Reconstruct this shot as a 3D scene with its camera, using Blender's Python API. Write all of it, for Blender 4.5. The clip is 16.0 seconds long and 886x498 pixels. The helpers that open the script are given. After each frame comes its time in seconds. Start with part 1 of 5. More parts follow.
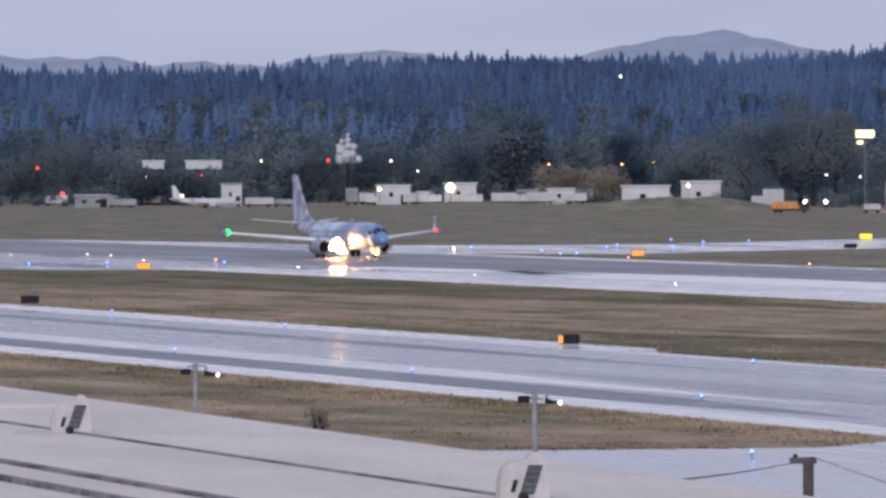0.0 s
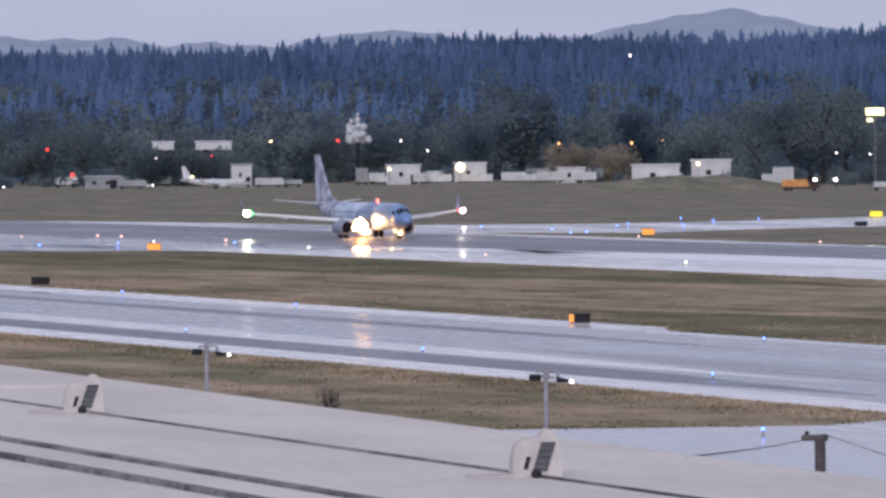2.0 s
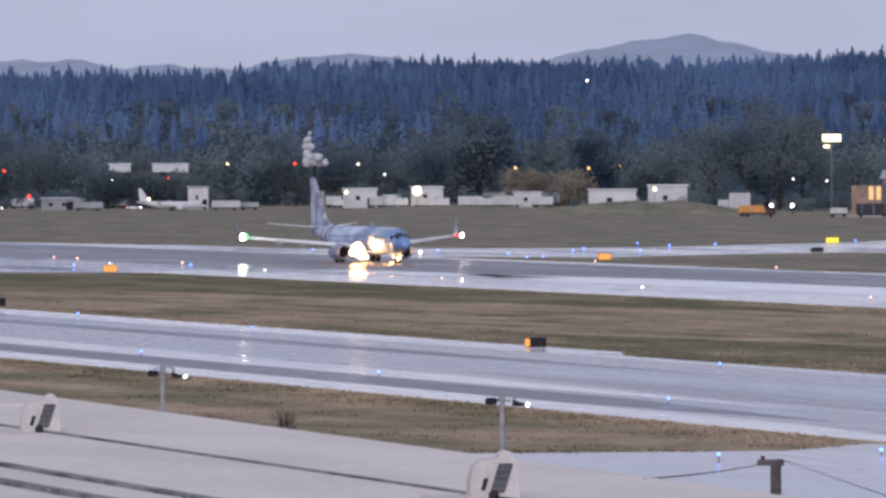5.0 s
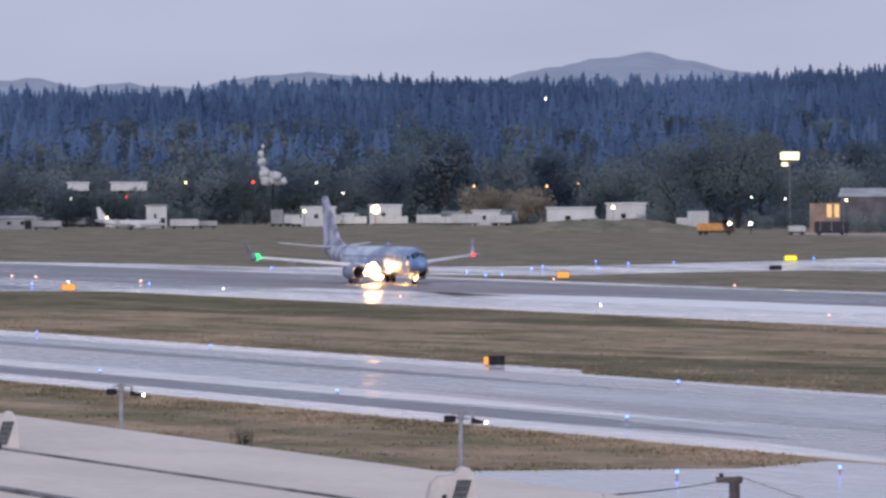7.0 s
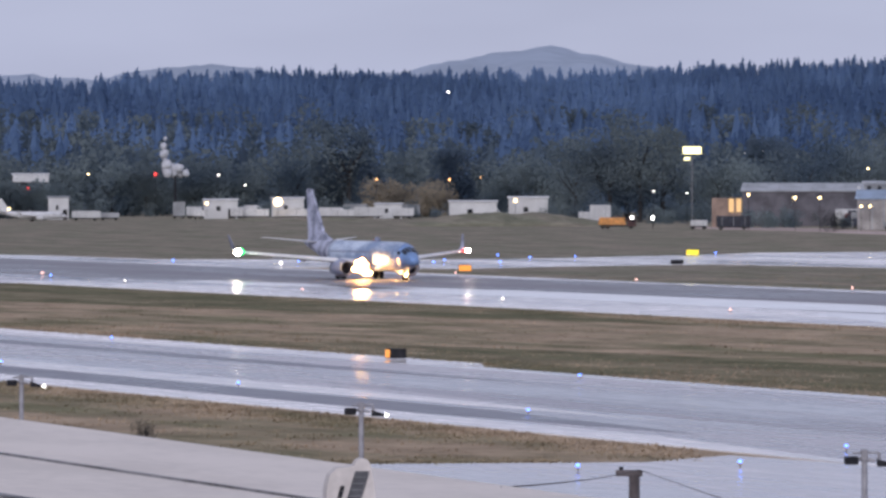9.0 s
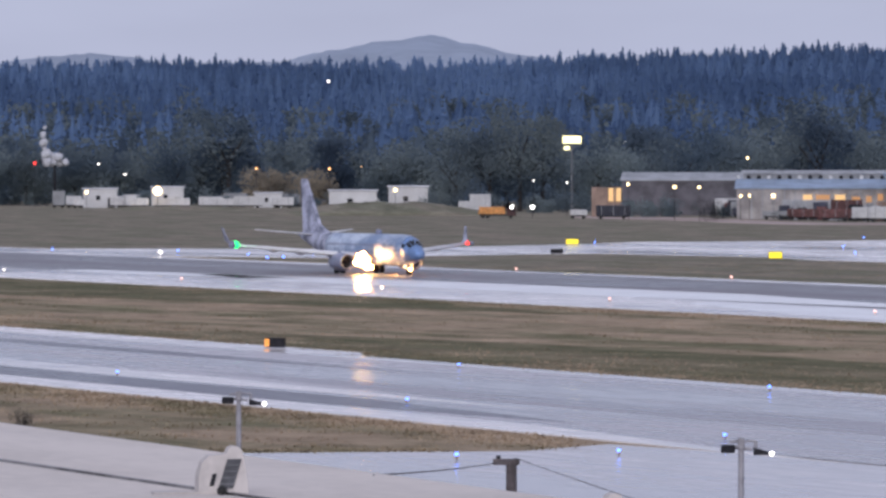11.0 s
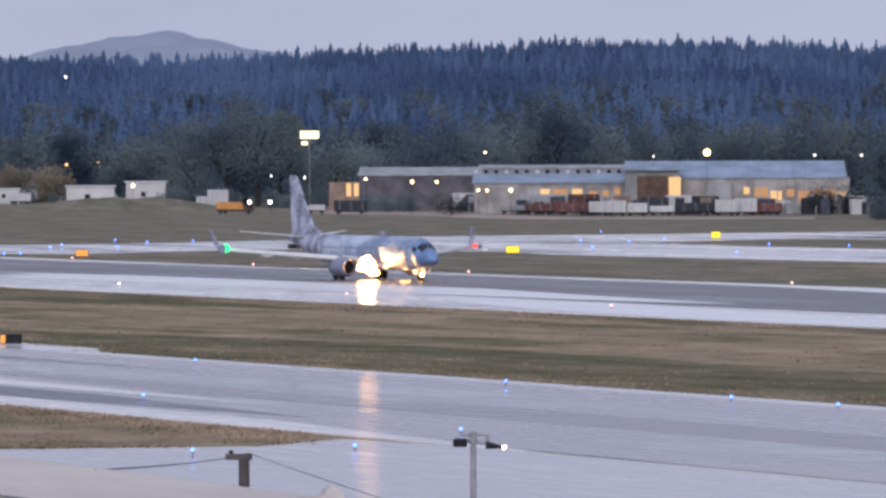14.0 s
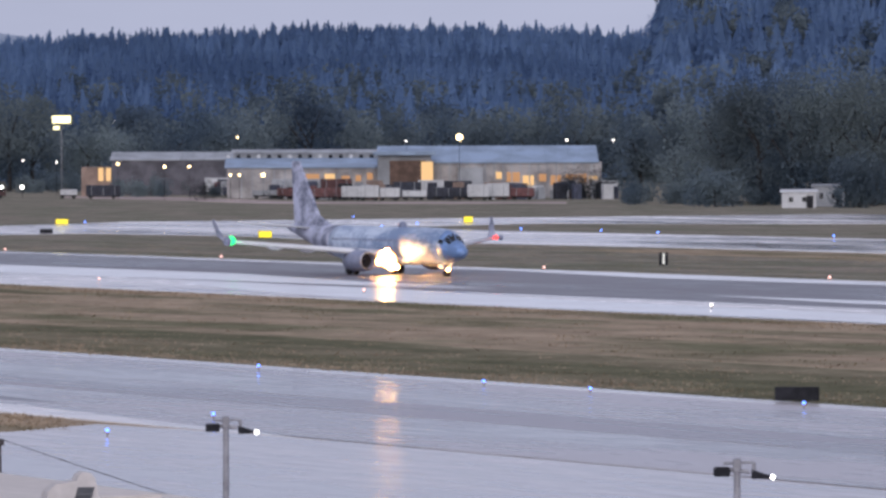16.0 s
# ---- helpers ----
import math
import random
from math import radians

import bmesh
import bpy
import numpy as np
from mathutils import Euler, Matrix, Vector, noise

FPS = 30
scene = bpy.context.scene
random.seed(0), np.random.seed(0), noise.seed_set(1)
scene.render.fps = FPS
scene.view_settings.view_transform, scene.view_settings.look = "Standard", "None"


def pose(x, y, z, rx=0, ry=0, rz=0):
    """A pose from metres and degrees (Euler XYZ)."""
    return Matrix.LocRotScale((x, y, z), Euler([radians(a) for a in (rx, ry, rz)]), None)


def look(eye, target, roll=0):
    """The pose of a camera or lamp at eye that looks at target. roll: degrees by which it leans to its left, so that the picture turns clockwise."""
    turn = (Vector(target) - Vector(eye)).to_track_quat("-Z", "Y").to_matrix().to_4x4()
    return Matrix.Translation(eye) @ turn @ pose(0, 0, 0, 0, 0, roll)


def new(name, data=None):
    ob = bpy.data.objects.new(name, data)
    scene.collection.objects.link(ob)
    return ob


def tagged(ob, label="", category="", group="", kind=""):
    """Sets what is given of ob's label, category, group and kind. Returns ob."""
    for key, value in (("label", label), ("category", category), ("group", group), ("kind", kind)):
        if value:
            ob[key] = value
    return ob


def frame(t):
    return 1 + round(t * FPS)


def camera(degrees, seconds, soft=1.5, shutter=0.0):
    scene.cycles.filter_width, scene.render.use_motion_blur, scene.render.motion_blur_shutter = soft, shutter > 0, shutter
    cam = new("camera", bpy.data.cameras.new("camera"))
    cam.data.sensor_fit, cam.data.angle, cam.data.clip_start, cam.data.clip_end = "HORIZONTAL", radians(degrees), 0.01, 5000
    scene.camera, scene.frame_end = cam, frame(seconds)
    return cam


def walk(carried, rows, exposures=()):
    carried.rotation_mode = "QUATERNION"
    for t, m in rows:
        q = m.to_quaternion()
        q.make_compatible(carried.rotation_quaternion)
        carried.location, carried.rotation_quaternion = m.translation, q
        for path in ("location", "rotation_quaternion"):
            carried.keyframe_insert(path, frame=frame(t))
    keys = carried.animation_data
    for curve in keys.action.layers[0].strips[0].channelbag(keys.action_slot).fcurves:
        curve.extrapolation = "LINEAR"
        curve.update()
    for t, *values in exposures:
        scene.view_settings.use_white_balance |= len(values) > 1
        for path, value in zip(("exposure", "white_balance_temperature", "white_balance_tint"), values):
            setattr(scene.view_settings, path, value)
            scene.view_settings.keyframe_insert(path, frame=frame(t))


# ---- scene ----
# Dusk at an airport after rain: a jet airliner starts its take-off run on a wet runway.
# Plan: camera at the origin, 14.8 m up, y ahead. The runway frame (u along, v across) turns 22.56 degrees from it.
PSI = radians(22.56)
HX, HY = math.sin(PSI), -math.cos(PSI)
ORIGIN = (-13.02, 848.86)
EYE = 14.85


def rw(u, v, z=0.0):
    """A place by metres along and across the runway."""
    return Vector((ORIGIN[0] + u * HX - v * HY, ORIGIN[1] + u * HY + v * HX, z))


def polar(az, d, z=0.0):
    """A place by azimuth in degrees and distance from the camera's foot."""
    return Vector((d * math.sin(radians(az)), d * math.cos(radians(az)), z))


RW_TURN = math.degrees(math.atan2(HY, HX))

# ---- camera ----
CAMERA = [
    (0, -0.005, 14.860, 0.0010, -0.9173, -0.3156),
    (0.5, -0.008, 14.855, -0.0107, -0.9718, -0.6458),
    (1, -0.011, 14.850, -0.0669, -1.0580, -0.6431),
    (1.5, -0.015, 14.845, -0.0665, -1.1051, -0.3641),
    (2, -0.020, 14.841, -0.1043, -1.1223, -0.5750),
    (2.5, -0.024, 14.836, -0.0136, -0.9842, -0.4244),
    (3, -0.028, 14.832, 0.0577, -0.8631, -0.3382),
    (3.5, -0.032, 14.828, 0.1133, -0.8831, -0.3629),
    (4, -0.036, 14.824, 0.1715, -0.8962, -0.3311),
    (6.5, -0.042, 14.804, 0.6543, -0.7536, -0.2526),
    (7, -0.040, 14.800, 0.7635, -0.6984, -0.2824),
    (7.5, -0.035, 14.796, 0.9315, -0.7164, -0.1583),
    (8, -0.029, 14.793, 1.2078, -0.7153, -0.3424),
    (8.5, -0.021, 14.789, 1.4703, -0.7578, -0.1868),
    (9, -0.011, 14.786, 1.7550, -0.7706, -0.0234),
    (11.5, 0.078, 14.770, 3.2773, -0.9024, 0.0011),
    (12, 0.105, 14.768, 3.6399, -0.9111, 0.0018),
    (12.5, 0.135, 14.765, 4.1806, -0.8803, -0.0821),
    (13, 0.169, 14.762, 4.6179, -0.8951, -0.1087),
    (13.5, 0.207, 14.759, 5.2156, -0.8872, -0.0986),
    (14, 0.207, 14.759, 5.6235, -0.9317, -0.1506),
    (14.5, 0.207, 14.759, 6.0703, -0.9659, -0.1264),
    (15, 0.207, 14.759, 6.7192, -1.0093, -0.1670),
    (15.5, 0.207, 14.759, 7.4388, -1.0661, -0.1201),
    (16, 0.207, 14.759, 8.1335, -1.0925, -0.1434),
]
cam = camera(8.97, 16.0, soft=2.9)
walk(cam, [(t, pose(x, 0, z, 90 + pitch, 0, -az) @ pose(0, 0, 0, 0, 0, roll)) for t, x, z, az, pitch, roll in CAMERA],
     exposures=[(0, 0.0), (9, 0.0), (13, 0.0), (16, -0.04)])

# ---- sky and light ----
world = bpy.data.worlds.new("dusk_sky")
scene.world = world
world.use_nodes = True
wn, wl = world.node_tree.nodes, world.node_tree.links
wn.clear()
w_out, w_bg, w_mix = wn.new("ShaderNodeOutputWorld"), wn.new("ShaderNodeBackground"), wn.new("ShaderNodeMix")
w_sky, w_cloud, w_ramp, w_map, w_tc = (wn.new("ShaderNodeTexSky"), wn.new("ShaderNodeTexNoise"), wn.new("ShaderNodeValToRGB"),
                                       wn.new("ShaderNodeMapping"), wn.new("ShaderNodeTexCoord"))
w_sky.sky_type, w_sky.sun_disc, w_sky.sun_elevation, w_sky.sun_rotation = "NISHITA", False, radians(12), radians(200)
w_mix.data_type = "RGBA"
w_mix.inputs["Factor"].default_value = 0.92
w_map.inputs["Scale"].default_value = (5, 5, 22)
w_cloud.inputs["Scale"].default_value, w_cloud.inputs["Detail"].default_value = 1.6, 4
w_ramp.color_ramp.elements[0].position, w_ramp.color_ramp.elements[0].color = 0.3, (3.97, 4.29, 6.08, 1)
w_ramp.color_ramp.elements[1].position, w_ramp.color_ramp.elements[1].color = 0.75, (4.82, 5.19, 7.2, 1)
wl.new(w_tc.outputs["Generated"], w_map.inputs["Vector"])
wl.new(w_map.outputs["Vector"], w_cloud.inputs["Vector"])
wl.new(w_cloud.outputs["Fac"], w_ramp.inputs["Fac"])
wl.new(w_sky.outputs["Color"], w_mix.inputs["A"])
w_split, w_rise, w_tone, w_veil = wn.new("ShaderNodeSeparateXYZ"), wn.new("ShaderNodeMapRange"), wn.new("ShaderNodeValToRGB"), wn.new("ShaderNodeMix")
w_rise.inputs["From Min"].default_value, w_rise.inputs["From Max"].default_value = 0.02, 0.5
w_tone.color_ramp.elements[0].color, w_tone.color_ramp.elements[1].color = (1, 1, 1, 1), (1.02, 1.0, 0.95, 1)
w_veil.data_type, w_veil.blend_type = "RGBA", "MULTIPLY"
w_veil.inputs["Factor"].default_value = 1.0
wl.new(w_tc.outputs["Generated"], w_split.inputs["Vector"])
wl.new(w_split.outputs["Z"], w_rise.inputs["Value"])
wl.new(w_rise.outputs["Result"], w_tone.inputs["Fac"])
wl.new(w_ramp.outputs["Color"], w_veil.inputs["A"])
wl.new(w_tone.outputs["Color"], w_veil.inputs["B"])
wl.new(w_veil.outputs["Result"], w_mix.inputs["B"])
wl.new(w_mix.outputs["Result"], w_bg.inputs["Color"])
wl.new(w_bg.outputs["Background"], w_out.inputs["Surface"])
w_bg.inputs["Strength"].default_value = 0.106

sun = new("sun", bpy.data.lights.new("sun", "SUN"))
sun.data.energy, sun.data.angle, sun.data.color = 1.25, radians(50), (1.0, 0.96, 0.98)
sun.matrix_basis = look((0, 0, 0), (0.2, 0.8, -0.38))


# ---- materials ----
def material(name, base, rough=0.8, vary=0.25, scale=0.5, fine=8.0, bump=0.0, metal=0.0, stretch=(1, 1, 1), turn=0.0,
             rough_vary=0.0, spec=0.5, tint=None, per_object=0.0, island=0.0):
    """A surface with two scales of variation round its base colour, in metres."""
    m = bpy.data.materials.new(name)
    m.use_nodes = True
    n, l = m.node_tree.nodes, m.node_tree.links
    b = n["Principled BSDF"]
    b.inputs["Metallic"].default_value, b.inputs["Specular IOR Level"].default_value = metal, spec
    tc, mp = n.new("ShaderNodeTexCoord"), n.new("ShaderNodeMapping")
    l.new(tc.outputs["Object"], mp.inputs["Vector"])
    mp.inputs["Scale"].default_value, mp.inputs["Rotation"].default_value = stretch, (0, 0, radians(turn))
    big, small = n.new("ShaderNodeTexNoise"), n.new("ShaderNodeTexNoise")
    for tex, s in ((big, scale), (small, fine)):
        tex.inputs["Scale"].default_value, tex.inputs["Detail"].default_value = s, 5
        l.new(mp.outputs["Vector"], tex.inputs["Vector"])
    add = n.new("ShaderNodeMath")
    add.operation = "MULTIPLY_ADD"
    add.inputs[1].default_value = 0.35
    half = n.new("ShaderNodeMath")
    half.operation = "MULTIPLY"
    half.inputs[1].default_value = 0.65
    l.new(big.outputs["Fac"], half.inputs[0])
    l.new(small.outputs["Fac"], add.inputs[0])
    l.new(half.outputs[0], add.inputs[2])
    ramp = n.new("ShaderNodeValToRGB")
    other = tint or base
    ramp.color_ramp.elements[0].position, ramp.color_ramp.elements[1].position = 0.42, 0.58
    ramp.color_ramp.elements[0].color = (*[c * (1 - vary) for c in base], 1)
    ramp.color_ramp.elements[1].color = (*[min(1, c * (1 + vary)) for c in other], 1)
    l.new(add.outputs[0], ramp.inputs["Fac"])
    colour = ramp.outputs["Color"]
    if per_object or island:
        info = n.new("ShaderNodeNewGeometry" if island else "ShaderNodeObjectInfo")
        hsv, mr = n.new("ShaderNodeHueSaturation"), n.new("ShaderNodeMapRange")
        amount = island or per_object
        mr.inputs["To Min"].default_value, mr.inputs["To Max"].default_value = 1 - amount, 1 + amount
        l.new(info.outputs["Random Per Island" if island else "Random"], mr.inputs["Value"])
        l.new(mr.outputs["Result"], hsv.inputs["Value"])
        l.new(colour, hsv.inputs["Color"])
        colour = hsv.outputs["Color"]
    l.new(colour, b.inputs["Base Color"])
    if rough_vary:
        rr = n.new("ShaderNodeMapRange")
        rr.inputs["From Min"].default_value, rr.inputs["From Max"].default_value = 0.4, 0.6
        rr.inputs["To Min"].default_value, rr.inputs["To Max"].default_value = max(0.02, rough - rough_vary), min(1, rough + rough_vary)
        l.new(add.outputs[0], rr.inputs["Value"])
        l.new(rr.outputs["Result"], b.inputs["Roughness"])
    else:
        b.inputs["Roughness"].default_value = rough
    if bump:
        bp = n.new("ShaderNodeBump")
        bp.inputs["Strength"].default_value, bp.inputs["Distance"].default_value = bump, 0.05
        l.new(small.outputs["Fac"], bp.inputs["Height"])
        l.new(bp.outputs["Normal"], b.inputs["Normal"])
    return m


def along_runway(n, l, scale):
    """Texture places in metres along and across the runway, stretched by scale."""
    geo, mp = n.new("ShaderNodeNewGeometry"), n.new("ShaderNodeMapping")
    mp.vector_type = "TEXTURE"
    mp.inputs["Rotation"].default_value = (0, 0, radians(RW_TURN))
    mp.inputs["Scale"].default_value = scale
    l.new(geo.outputs["Position"], mp.inputs["Vector"])
    return mp.outputs["Vector"]


def grass_material(name, dry, green, share, island=0.0):
    """Rough mown grass: dry and green swathes along the runway, blotches and fine tussocks."""
    m = bpy.data.materials.new(name)
    m.use_nodes = True
    n, l = m.node_tree.nodes, m.node_tree.links
    b = n["Principled BSDF"]
    b.inputs["Roughness"].default_value, b.inputs["Specular IOR Level"].default_value = 0.95, 0.0
    swathe, blotch, fine = (n.new("ShaderNodeTexNoise") for _ in range(3))
    for tex, size in ((swathe, (32, 11, 9)), (blotch, (8, 6, 5)), (fine, (0.9, 1.6, 1))):
        tex.inputs["Scale"].default_value, tex.inputs["Detail"].default_value, tex.inputs["Roughness"].default_value = 1.0, 4, 0.6
        l.new(along_runway(n, l, size), tex.inputs["Vector"])
    mix = n.new("ShaderNodeMix")
    mix.data_type = "RGBA"
    mix.inputs["A"].default_value, mix.inputs["B"].default_value = (*dry, 1), (*green, 1)
    pick = n.new("ShaderNodeMapRange")
    pick.inputs["From Min"].default_value, pick.inputs["From Max"].default_value = 0.60 - 0.4 * share, 0.80 - 0.4 * share
    l.new(swathe.outputs["Fac"], pick.inputs["Value"])
    l.new(pick.outputs["Result"], mix.inputs["Factor"])
    total = n.new("ShaderNodeMath")
    total.operation = "ADD"
    l.new(blotch.outputs["Fac"], total.inputs[0])
    l.new(fine.outputs["Fac"], total.inputs[1])
    value = n.new("ShaderNodeMapRange")
    value.inputs["From Min"].default_value, value.inputs["From Max"].default_value = 0.7, 1.3
    value.inputs["To Min"].default_value, value.inputs["To Max"].default_value = 0.62, 1.3
    l.new(total.outputs[0], value.inputs["Value"])
    hsv = n.new("ShaderNodeHueSaturation")
    l.new(mix.outputs["Result"], hsv.inputs["Color"])
    l.new(value.outputs["Result"], hsv.inputs["Value"])
    colour = hsv.outputs["Color"]
    if island:
        geo, more, tone = n.new("ShaderNodeNewGeometry"), n.new("ShaderNodeHueSaturation"), n.new("ShaderNodeMapRange")
        tone.inputs["To Min"].default_value, tone.inputs["To Max"].default_value = 1 - island, 1 + island
        l.new(geo.outputs["Random Per Island"], tone.inputs["Value"])
        l.new(tone.outputs["Result"], more.inputs["Value"])
        l.new(colour, more.inputs["Color"])
        colour = more.outputs["Color"]
    l.new(colour, b.inputs["Base Color"])
    return m


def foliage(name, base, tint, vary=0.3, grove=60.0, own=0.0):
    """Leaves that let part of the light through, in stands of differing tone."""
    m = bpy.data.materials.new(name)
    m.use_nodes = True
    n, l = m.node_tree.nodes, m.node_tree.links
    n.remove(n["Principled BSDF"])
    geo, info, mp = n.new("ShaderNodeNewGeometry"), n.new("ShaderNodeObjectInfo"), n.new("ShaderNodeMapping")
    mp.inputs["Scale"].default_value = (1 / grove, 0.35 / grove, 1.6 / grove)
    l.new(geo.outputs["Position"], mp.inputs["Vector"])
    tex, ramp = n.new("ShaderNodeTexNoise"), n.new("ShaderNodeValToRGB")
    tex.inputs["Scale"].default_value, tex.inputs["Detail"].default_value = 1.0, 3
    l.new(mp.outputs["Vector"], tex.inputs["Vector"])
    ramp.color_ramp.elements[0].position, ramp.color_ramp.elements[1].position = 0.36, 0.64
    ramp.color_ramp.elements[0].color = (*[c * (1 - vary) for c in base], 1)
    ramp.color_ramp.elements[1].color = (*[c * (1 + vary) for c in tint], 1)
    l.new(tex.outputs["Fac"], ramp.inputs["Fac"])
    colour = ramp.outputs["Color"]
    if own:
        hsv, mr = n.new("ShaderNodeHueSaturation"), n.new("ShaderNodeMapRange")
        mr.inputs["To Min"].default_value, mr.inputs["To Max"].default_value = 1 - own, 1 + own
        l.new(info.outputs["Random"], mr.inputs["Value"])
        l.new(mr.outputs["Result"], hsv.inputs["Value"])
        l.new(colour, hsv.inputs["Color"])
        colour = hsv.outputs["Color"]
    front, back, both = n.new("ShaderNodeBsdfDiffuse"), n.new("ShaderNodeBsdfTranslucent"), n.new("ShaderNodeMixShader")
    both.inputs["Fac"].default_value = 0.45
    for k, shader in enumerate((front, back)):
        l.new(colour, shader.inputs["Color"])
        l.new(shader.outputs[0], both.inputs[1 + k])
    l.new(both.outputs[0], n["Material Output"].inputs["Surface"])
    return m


def glow(name, colour, strength):
    """A glowing surface: a lens, a lit face, added glare."""
    m = bpy.data.materials.new(name)
    m.use_nodes = True
    b = m.node_tree.nodes["Principled BSDF"]
    b.inputs["Base Color"].default_value = (*[0.05 + 0.2 * c for c in colour], 1)
    b.inputs["Emission Color"].default_value, b.inputs["Emission Strength"].default_value = (*colour, 1), strength
    b.inputs["Roughness"].default_value = 0.3
    return m


GRASS = grass_material("dry_grass", (0.40, 0.31, 0.225), (0.20, 0.185, 0.12), 0.42)
GRASS_GREEN = grass_material("damp_green_grass", (0.26, 0.222, 0.155), (0.158, 0.15, 0.098), 0.6)
FIELD = grass_material("grey_olive_field_grass", (0.29, 0.25, 0.205), (0.205, 0.20, 0.15), 0.5)
DIRT = material("pale_bare_earth", (0.44, 0.36, 0.33), 0.95, 0.2, 0.05, 0.6, spec=0.0)
# Near-white base colour paints the sky's reflection in standing water.
PUDDLE_SHINE = material("painted_puddle_shine", (0.97, 0.95, 0.95), 0.27, 0.05, 0.1, 1.0, spec=0.4)
DARK_LANE = material("dark_lane_asphalt", (0.15, 0.145, 0.17), 0.36, 0.4, 0.1, 0.9, stretch=(0.16, 0.9, 1), rough_vary=0.16)
GREY_LANE = material("grey_lane_asphalt", (0.26, 0.24, 0.26), 0.26, 0.5, 0.1, 0.9, stretch=(0.1, 0.9, 1), rough_vary=0.17, spec=0.6)
# Blue base colour paints the distance haze over the forest floor.
FOREST_FLOOR = material("hazy_forest_floor", (0.09, 0.14, 0.22), 1.0, 0.4, 0.02, 0.3, spec=0.0)
# Hills coloured close to the sky: mist painted into the base colour.
HILL = material("hazy_wooded_hill", (0.36, 0.41, 0.50), 1.0, 0.07, 0.01, 0.06, spec=0.0)
ASPHALT = material("wet_asphalt", (0.32, 0.295, 0.305), 0.2, 0.6, 0.10, 0.9, stretch=(0.16, 0.9, 1), rough_vary=0.15, spec=0.7)
RUNWAY = material("wet_grooved_asphalt", (0.15, 0.138, 0.152), 0.42, 0.4, 0.08, 0.9, stretch=(0.16, 0.8, 1), rough_vary=0.18, spec=0.7)
# Base colour raised so it also carries the sky's sheen on wet paving.
CONCRETE = material("wet_concrete", (0.80, 0.745, 0.72), 0.18, 0.2, 0.07, 1.0, stretch=(0.15, 0.7, 1), rough_vary=0.11, spec=0.5)
APRON = material("wet_apron_concrete", (0.58, 0.535, 0.535), 0.19, 0.25, 0.06, 0.7, stretch=(0.2, 0.8, 1), rough_vary=0.09, spec=0.8)
MARKING = material("worn_runway_paint", (0.62, 0.61, 0.58), 0.25, 0.3, 0.8, 6.0)
# Needle and leaf colours are lifted and blued to paint in distance haze.
CONIFER = foliage("hazy_conifer_needles", (0.137, 0.218, 0.385), (0.16, 0.243, 0.395), 0.2, 140.0)
# Lighter copy of CONIFER: offsets shade on the spur and paints in haze.
SPUR = foliage("lightened_spur_needles", (0.175, 0.27, 0.455), (0.20, 0.295, 0.46), 0.15, 120.0)
CONIFER_NEAR = foliage("hazy_fir_needles", (0.10, 0.14, 0.20), (0.12, 0.16, 0.205), 0.2, 50.0, 0.15)
LEAVES = foliage("hazy_tree_leaves", (0.13, 0.178, 0.23), (0.185, 0.22, 0.225), 0.25, 30.0, 0.18)
LEAVES_WARM = foliage("autumn_leaves", (0.30, 0.265, 0.215), (0.36, 0.31, 0.24), 0.2, 12.0, 0.15)
BARK = material("bark", (0.045, 0.04, 0.038), 0.95, 0.3, 2.0, 12.0)
WHITE = material("white_painted_metal", (0.62, 0.62, 0.63), 0.5, 0.12, 0.15, 2.0, per_object=0.12)
GREY = material("grey_cladding", (0.33, 0.34, 0.36), 0.6, 0.2, 0.2, 3.0, per_object=0.2)
ROOF_BLUE = material("blue_grey_sheet_roof", (0.28, 0.36, 0.48), 0.5, 0.2, 0.15, 2.0)
BRICKISH = material("tan_wall_render", (0.30, 0.215, 0.175), 0.85, 0.25, 0.3, 4.0)
BROWN = material("dark_brown_door", (0.13, 0.08, 0.06), 0.8, 0.3, 0.4, 4.0)
DARK = material("dark_metal", (0.025, 0.025, 0.03), 0.7, 0.3, 2.0, 15.0, spec=0.15)
STEEL = material("galvanised_steel", (0.33, 0.32, 0.34), 0.5, 0.25, 2.0, 18.0, metal=0.3)
RUBBER = material("black_rubber", (0.02, 0.02, 0.02), 0.8, 0.3, 3.0, 20.0)
ORANGE = material("orange_truck_paint", (0.62, 0.27, 0.07), 0.5, 0.2, 1.0, 6.0)
RUST = material("rust_red_container", (0.12, 0.05, 0.05), 0.7, 0.3, 0.8, 6.0, per_object=0.4)
NAVY = material("dark_blue_container", (0.045, 0.05, 0.075), 0.7, 0.3, 0.8, 6.0, per_object=0.5)
GLASS_DARK = material("dark_window_glass", (0.02, 0.022, 0.028), 0.08, 0.2, 1.0, 4.0)
ROOF_NEAR = material("pale_roof_membrane", (0.70, 0.635, 0.585), 0.85, 0.07, 0.5, 6.0, 0.15, stretch=(0.5, 1, 1), spec=0.15)
SEAM = material("dark_roof_seam", (0.16, 0.155, 0.16), 0.7, 0.6, 1.0, 9.0)
HOOD = material("white_hood_enamel", (0.57, 0.525, 0.50), 0.7, 0.1, 2.0, 14.0, spec=0.2)
SIGN_YELLOW = glow("lit_yellow_sign_face", (1.0, 0.78, 0.02), 1.3)
SIGN_ORANGE = glow("lit_orange_sign_face", (1.0, 0.36, 0.04), 1.1)
LAMP_BLUE = glow("blue_taxiway_lens", (0.10, 0.24, 1.0), 4.5)
LAMP_WHITE = glow("white_lens", (1.0, 0.93, 0.88), 4)
LAMP_FLOOD = glow("floodlight_lens", (1.0, 0.97, 0.93), 6)
LAMP_WARM = glow("warm_lamp_lens", (1.0, 0.74, 0.38), 6)
